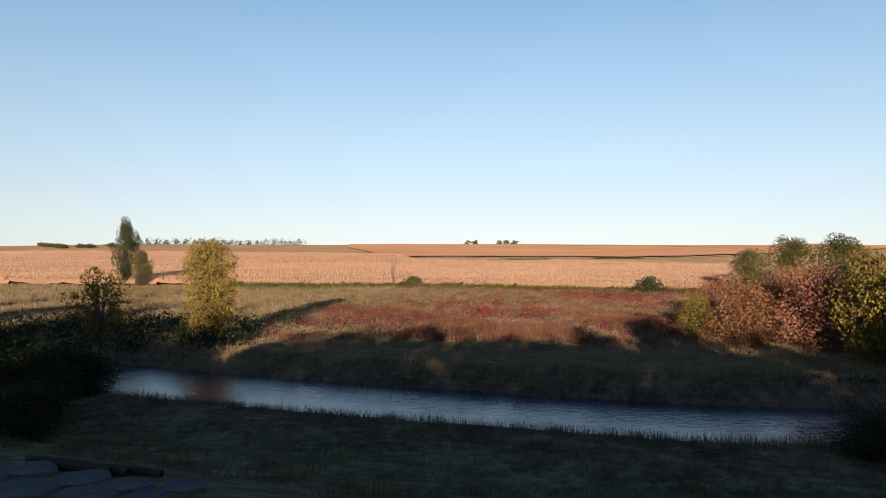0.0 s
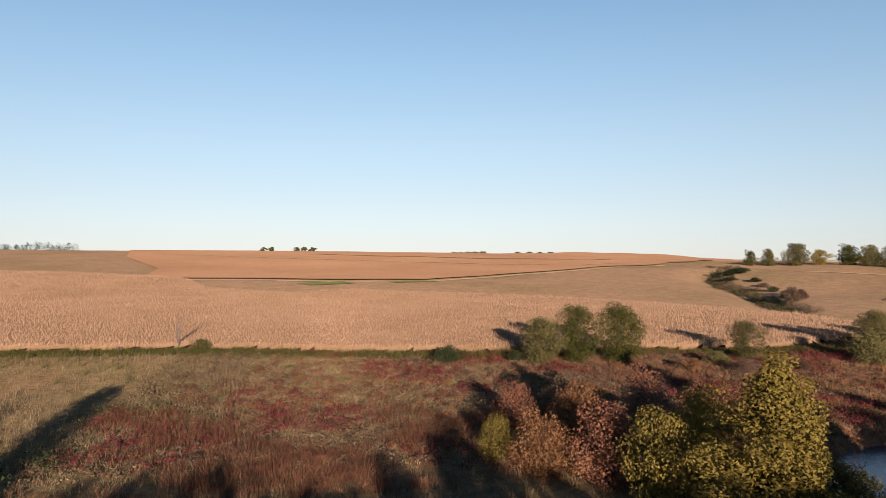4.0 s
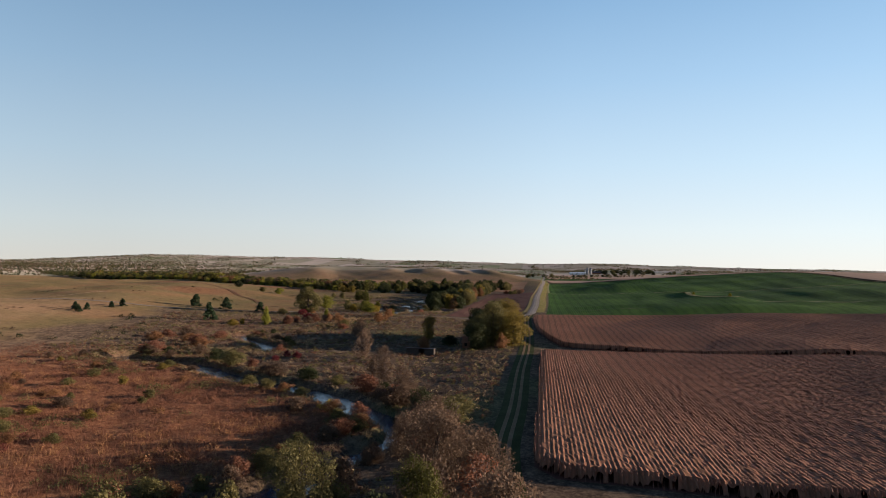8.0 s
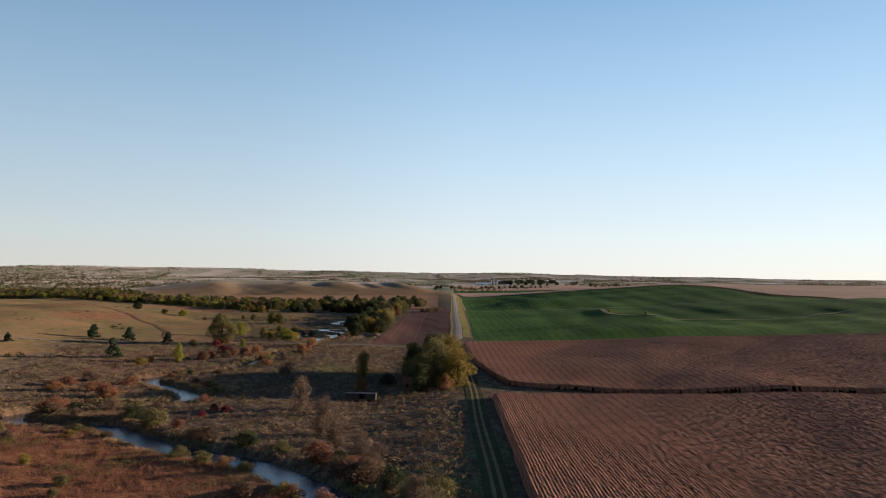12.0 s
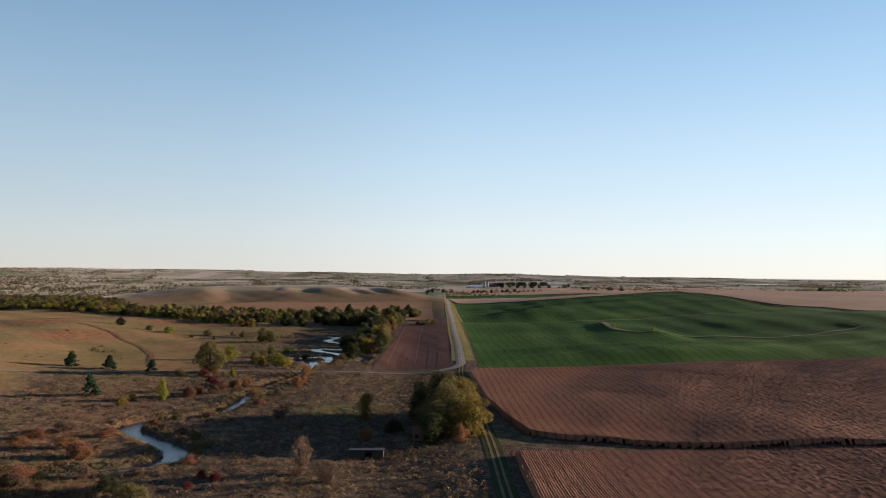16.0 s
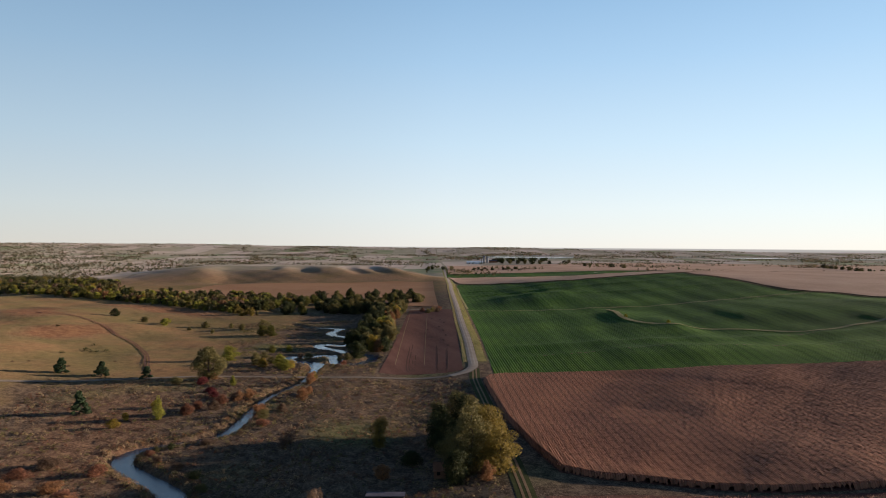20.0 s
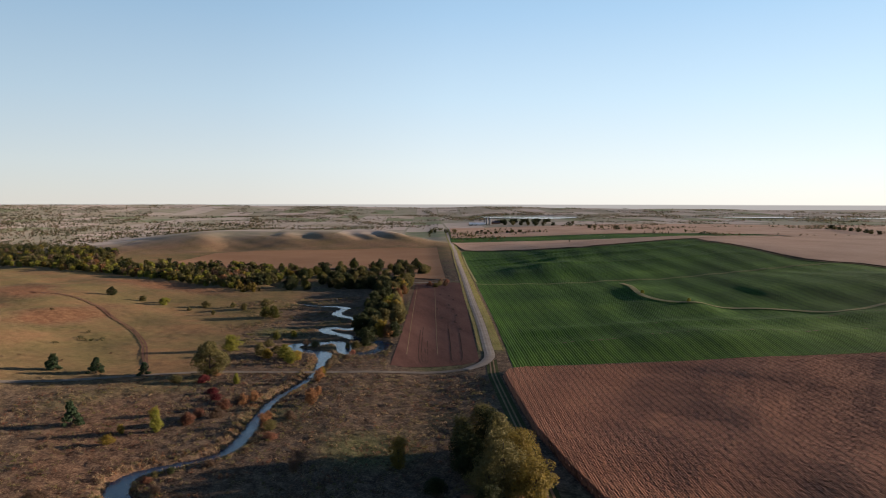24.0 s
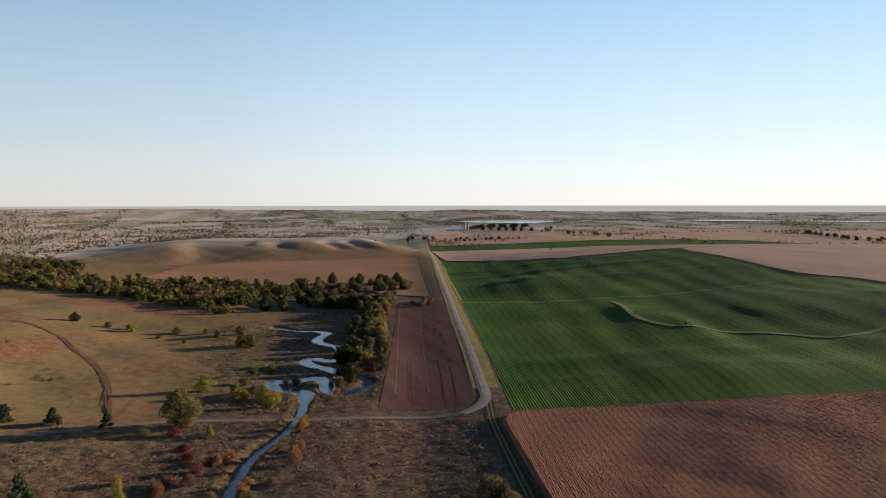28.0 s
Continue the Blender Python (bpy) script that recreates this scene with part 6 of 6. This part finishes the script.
# trees along the far road, hedges beyond the green field
for k, (u, v, hh) in enumerate([(1600, -20, 10), (1620, -45, 11), (1640, 10, 11), (1660, 20, 10), (1590, 25, 10), (1470, -120, 8), (1490, -150, 9), (1480, -135, 7), (1500, -190, 8), (1495, -215, 9),
                                (1573, -118, 9), (1565, -135, 8), (1560, -105, 8), (1509, -195, 9), (1500, -180, 8), (1497, -212, 9), (2140, -245, 17), (2115, -270, 16), (2095, -295, 17), (2070, -318, 16), (2045, -340, 17), (2020, -362, 15), (1990, -390, 15),
                                (2069, -473, 14), (2050, -455, 12), (1720, -466, 11), (1712, -448, 11), (1700, -482, 10), (1604, -501, 13), (1519, -513, 13), (1634, -1132, 14), (1600, -1120, 10), (1560, -1110, 11), (1520, -1100, 12), (1480, -1095, 12), (1440, -1090, 13), (1400, -1085, 12),
                                (1365, -1075, 13), (1345, -1085, 12), (1320, -1100, 12), (1292, -1111, 14), (1270, -1120, 12), (1250, -1140, 12)]):
    x, y = xy(u, v)
    plant("far", ("dark", "olive")[k % 2], x, y, hh, hh * 1.5, k, "distant tree among the harvested fields", group="hedge trees")
for k, (u, v) in enumerate([(372, 14), (380, 20), (390, 12), (398, 18), (366, 24), (385, 30)]):
    x, y = xy(u, v)
    plant("shrub", ("brown", "olive", "rust")[k % 3], x, y, 5, 8, k, "brownish roadside brush at the field head", "shrub", S)

# ---- buildings and small things ----
def box(w, d, h, bevel=0.0, z=0.0):
    bm = bmesh.new()
    bmesh.ops.create_cube(bm, size=1, matrix=Matrix.Translation((0, 0, z + h / 2)) @ Matrix.Diagonal((w, d, h, 1)))
    if bevel:
        bmesh.ops.bevel(bm, geom=bm.edges[:], offset=bevel, segments=1, affect="EDGES")
    return bm


def solid(name, bm, mat, parent=None, label="", at=None):
    me = bpy.data.meshes.new(name)
    bm.to_mesh(me)
    bm.free()
    me.materials.append(mat)
    ob = part(name, me, parent, label)
    if at is not None:
        ob.matrix_basis = at
    return ob


def prism(profile, length):
    """A profile in x and z, run along y."""
    bm = bmesh.new()
    a = [bm.verts.new((x, -length / 2, z)) for x, z in profile]
    b = [bm.verts.new((x, length / 2, z)) for x, z in profile]
    n = len(a)
    for i in range(n):
        bm.faces.new((a[i], a[(i + 1) % n], b[(i + 1) % n], b[i]))
    bm.faces.new(a[::-1])
    bm.faces.new(b)
    bmesh.ops.recalc_face_normals(bm, faces=bm.faces[:])
    return bm


BOARD = soil("weathered_board", (0.026, 0.021, 0.019), (0.052, 0.043, 0.038), (0.09, 0.077, 0.066), 0.4, 4, 0.5, 0.02, (1, 1, 0.1))
RUSTY = soil("rusty_board", (0.08, 0.04, 0.025), (0.14, 0.07, 0.045), (0.20, 0.11, 0.07), 0.4, 4, 0.5, 0.02)
TIN = soil("tin_roof", (0.03, 0.03, 0.042), (0.05, 0.05, 0.068), (0.085, 0.085, 0.105), 0.3, 3, 0.2, 0.01, None, 0.9)
WHITE = soil("white_paint", (0.45, 0.45, 0.46), (0.58, 0.58, 0.6), (0.68, 0.68, 0.68), 0.2, 2, 0.1, 0.01, None, 0.5)
DARK = soil("dark_opening", (0.008, 0.008, 0.008), (0.012, 0.012, 0.012), (0.02, 0.02, 0.02), 1, 4)
CONCRETE = soil("silo_concrete", (0.13, 0.135, 0.15), (0.19, 0.195, 0.21), (0.25, 0.255, 0.27), 0.2, 2, 0.1, 0.01)


def shed(x, y, turn, length, depth, high, wall, roof, name, label):
    root = new(name)
    root.matrix_basis = pose(x, y, ground_z(x, y) - 0.15, 0, 0, turn)
    n = max(6, int(length / 0.45))
    for k in range(n):
        yk = -length / 2 + (k + 0.5) * length / n
        for side, hh in ((-1, high), (1, high * 0.82)):
            if side == -1 and n * 0.30 < k < n * 0.52:
                continue
            solid("board", box(0.06, length / n - 0.02, hh, 0, 0), wall, root, at=pose(side * depth / 2, yk, 0))
    for end in (-1, 1):
        solid("end_wall", prism([(-depth / 2 + 0.04, 0), (depth / 2 - 0.04, 0), (depth / 2 - 0.04, high * 0.82), (-depth / 2 + 0.04, high)], 0.08), wall, root, at=pose(0, end * (length / 2 - 0.05), 0))
    solid("roof", prism([(-depth / 2 - 0.4, high + 0.03), (depth / 2 + 0.4, high * 0.82 - 0.02), (depth / 2 + 0.4, high * 0.82 + 0.10), (-depth / 2 - 0.4, high + 0.15)], length + 0.6), roof, root, "blue-grey tin roof")
    return tagged(root, label, "shed")


sx, sy = xy(-187.5, 37.5)
shed(sx, sy, math.degrees(ROAD_TURN), 11, 4.6, 2.7, BOARD, TIN, "shed", "low weathered wooden shed with a tin roof")


def gable(x, y, turn, length, depth, wall_h, ridge_h, wall, roof, name, label, openings=2):
    root = new(name)
    root.matrix_basis = pose(x, y, ground_z(x, y) - 0.2, 0, 0, turn)
    solid("wall", prism([(-depth / 2, 0), (depth / 2, 0), (depth / 2, wall_h), (0, ridge_h - 0.1), (-depth / 2, wall_h)], length), wall, root)
    for s in (-1, 1):
        e, t = depth / 2 + 0.35, wall_h - 0.35 * (ridge_h - wall_h) / (depth / 2)
        solid("roof", prism([(0, ridge_h), (s * e, t), (s * e, t + 0.16), (0, ridge_h + 0.16)], length + 0.7), roof, root)
    for k in range(openings):
        yk = length * ((k + 0.5) / openings - 0.5)
        solid("door" if k == 0 else "window", box(0.08, 1.0 if k == 0 else 1.1, 2.0 if k == 0 else 1.1, 0, 0.2 if k == 0 else 1.1), DARK, root, at=pose(-depth / 2 - 0.02, yk, 0))
    return tagged(root, label, "building")


hx, hy = xy(-166, 20)
gable(hx, hy, math.degrees(ROAD_TURN), 6, 5, 2.6, 4.6, RUSTY, RUSTY, "hut", "small rusty-brown gabled hut under the cottonwoods")

# fence and odd posts
for k in range(14):
    u, v = -150 + k * 9.5, 6.5
    x, y = xy(u, v)
    post = tagged(solid("fence_post", box(0.14, 0.14, 1.4, 0.02, 0), BOARD, at=pose(x, y, ground_z(x, y) - 0.1, 0, 0, k * 13)), "grey wooden fence post beside the lane", "post", "lane fence")
tagged(solid("stump", box(0.5, 0.5, 1.5, 0.12), BARK, at=pose(-42, 154, ground_z(-42, 154) - 0.1)), "pale broken stump at the edge of the corn", "stump")
px_, py_ = xy(-86, 8)
tagged(solid("marker_post", box(0.25, 0.25, 3.2, 0.03), WHITE, at=pose(px_, py_, ground_z(px_, py_) - 0.1)), "white marker post beside the brush field", "post")

# flagstones and logs on the south bank
rng = np.random.default_rng(61)


def flagstone(x, y, r, seed):
    g = np.random.default_rng(seed)
    n = 7
    bm = bmesh.new()
    ring = [bm.verts.new((r * (0.8 + 0.35 * g.random()) * math.cos(a), r * (0.7 + 0.35 * g.random()) * math.sin(a), 0.06)) for a in np.arange(n) * 2 * math.pi / n + g.uniform(0, 1)]
    f = bm.faces.new(ring)
    ext = bmesh.ops.extrude_face_region(bm, geom=[f])
    for v in ext["geom"]:
        if isinstance(v, bmesh.types.BMVert):
            v.co.z -= 0.16
            v.co.x *= 1.04
            v.co.y *= 1.04
    bmesh.ops.recalc_face_normals(bm, faces=bm.faces[:])
    return bm


k = 0
for x, y, r in [(-14.2, 16.0, 1.1), (-12.2, 15.6, 1.0), (-10.4, 15.4, 0.9), (-13.2, 14.2, 1.1), (-11.2, 13.9, 1.0), (-9.6, 14.0, 0.8), (-14.6, 12.6, 1.1), (-12.4, 12.3, 1.1), (-10.3, 12.4, 0.9), (-11.6, 17.0, 0.8), (-10.2, 16.8, 0.75),
                (-9.0, 15.6, 0.6), (-15.9, 14.6, 1.0), (-16.2, 16.6, 1.0), (-8.9, 17.2, 0.6), (-13.4, 17.4, 0.8)]:
    k += 1
    tagged(solid("flagstone", flagstone(x, y, r, k), STONE, at=pose(x, y, ground_z(x, y) + 0.02)), "flat grey flagstone set in the lawn", "stone", "patio stones")
for k, (x, y, t, l) in enumerate([(-13.4, 18.9, -10, 2.6), (-12.2, 18.6, -14, 2.4), (-11.4, 18.9, -8, 2.2), (-12.6, 18.2, -12, 2.5)]):
    v, f = tube([(-l / 2, 0, 0.13), (0, 0.02, 0.14), (l / 2, 0, 0.13)], [0.13, 0.12, 0.11], 8)
    ob = tagged(part("log", mesh_of("log", v, f, BARK)), "bleached log lying at the patio's edge", "log", "patio logs")
    ob.matrix_basis = pose(x, y, ground_z(x, y) - 0.01, 0, 0, t)

# far farm with silos, houses in the woods
FARM = xy(2214, -166)


def silo(x, y, r, h, label):
    root = new("silo")
    root.matrix_basis = pose(x, y, ground_z(x, y) - 0.3)
    v, f = tube([(0, 0, 0), (0, 0, h)], [r, r], 20)
    part("tower", mesh_of("tower", v, f, CONCRETE), root)
    v, f = tube([(0, 0, h), (0, 0, h + r * 0.5), (0, 0, h + r * 0.75)], [r, r * 0.7, 0.1], 20)
    part("dome", mesh_of("dome", v, f, TIN), root)
    return tagged(root, label, "silo", "farm silos")


silo(FARM[0] - 10, FARM[1] - 18, 4, 24, "tall grey concrete farm silo")
silo(FARM[0] - 5, FARM[1] - 32, 4, 22, "tall grey concrete farm silo")
silo(FARM[0] - 12, FARM[1] - 8, 3, 18, "grey concrete farm silo")
gable(FARM[0] - 20, FARM[1] + 22, math.degrees(ROAD_TURN), 60, 16, 6, 10, WHITE, WHITE, "barn", "long white barn with a white roof", 6)
gable(FARM[0] + 10, FARM[1] - 60, math.degrees(ROAD_TURN), 30, 14, 6, 10, RUSTY, TIN, "barn", "dark barn beside the silos", 4)
for k in range(16):
    plant("far", "dark", FARM[0] + 20 + (k * 13) % 40, FARM[1] - 70 - k * 15, 16, 24, k, "dark shelterbelt tree behind the farm", group="farm shelterbelt")
for k, (x, y, t) in enumerate([(1500, 265, 110), (1640, 330, 10), (2300, 900, 0), (1900, 1100, 30), (2600, 300, 60)]):
    gable(x, y, t, 8, 6, 2.6, 4.8, WHITE, TIN, "farmhouse", "white farmhouse far off among trees", 3)
for k, (x, y) in enumerate([(-63, 697), (-56, 699), (-32, 699), (-25, 700), (-17, 702), (138, 792), (146, 790), (154, 788), (162, 786), (170, 784), (208, 774), (220, 770), (232, 766), (243, 762)]):
    plant("far", "olive", x, y, 5 if k < 5 else 3.6, 9 if k < 5 else 12, k, "tree of a distant farmstead on the skyline", group="skyline trees")
line = curve_pts([(-415, 676), (-360, 700), (-300, 728), (-250, 750)], 3.2)
wood("windbreak", line[:, 0], line[:, 1] + 4 * np.sin(np.arange(len(line)) * 2.3), 8, "dark", 40, 120, "low dark windbreak along the skyline")
for k, (x, y) in enumerate([(-400, 560), (-392, 572), (-380, 566), (-420, 580), (-372, 585), (-440, 600), (-460, 620), (-480, 640), (-360, 600)]):
    plant("shrub", "olive", x, y, 4, 12, k, "low bushes on the hill pasture", "shrub", S, "hill bushes")
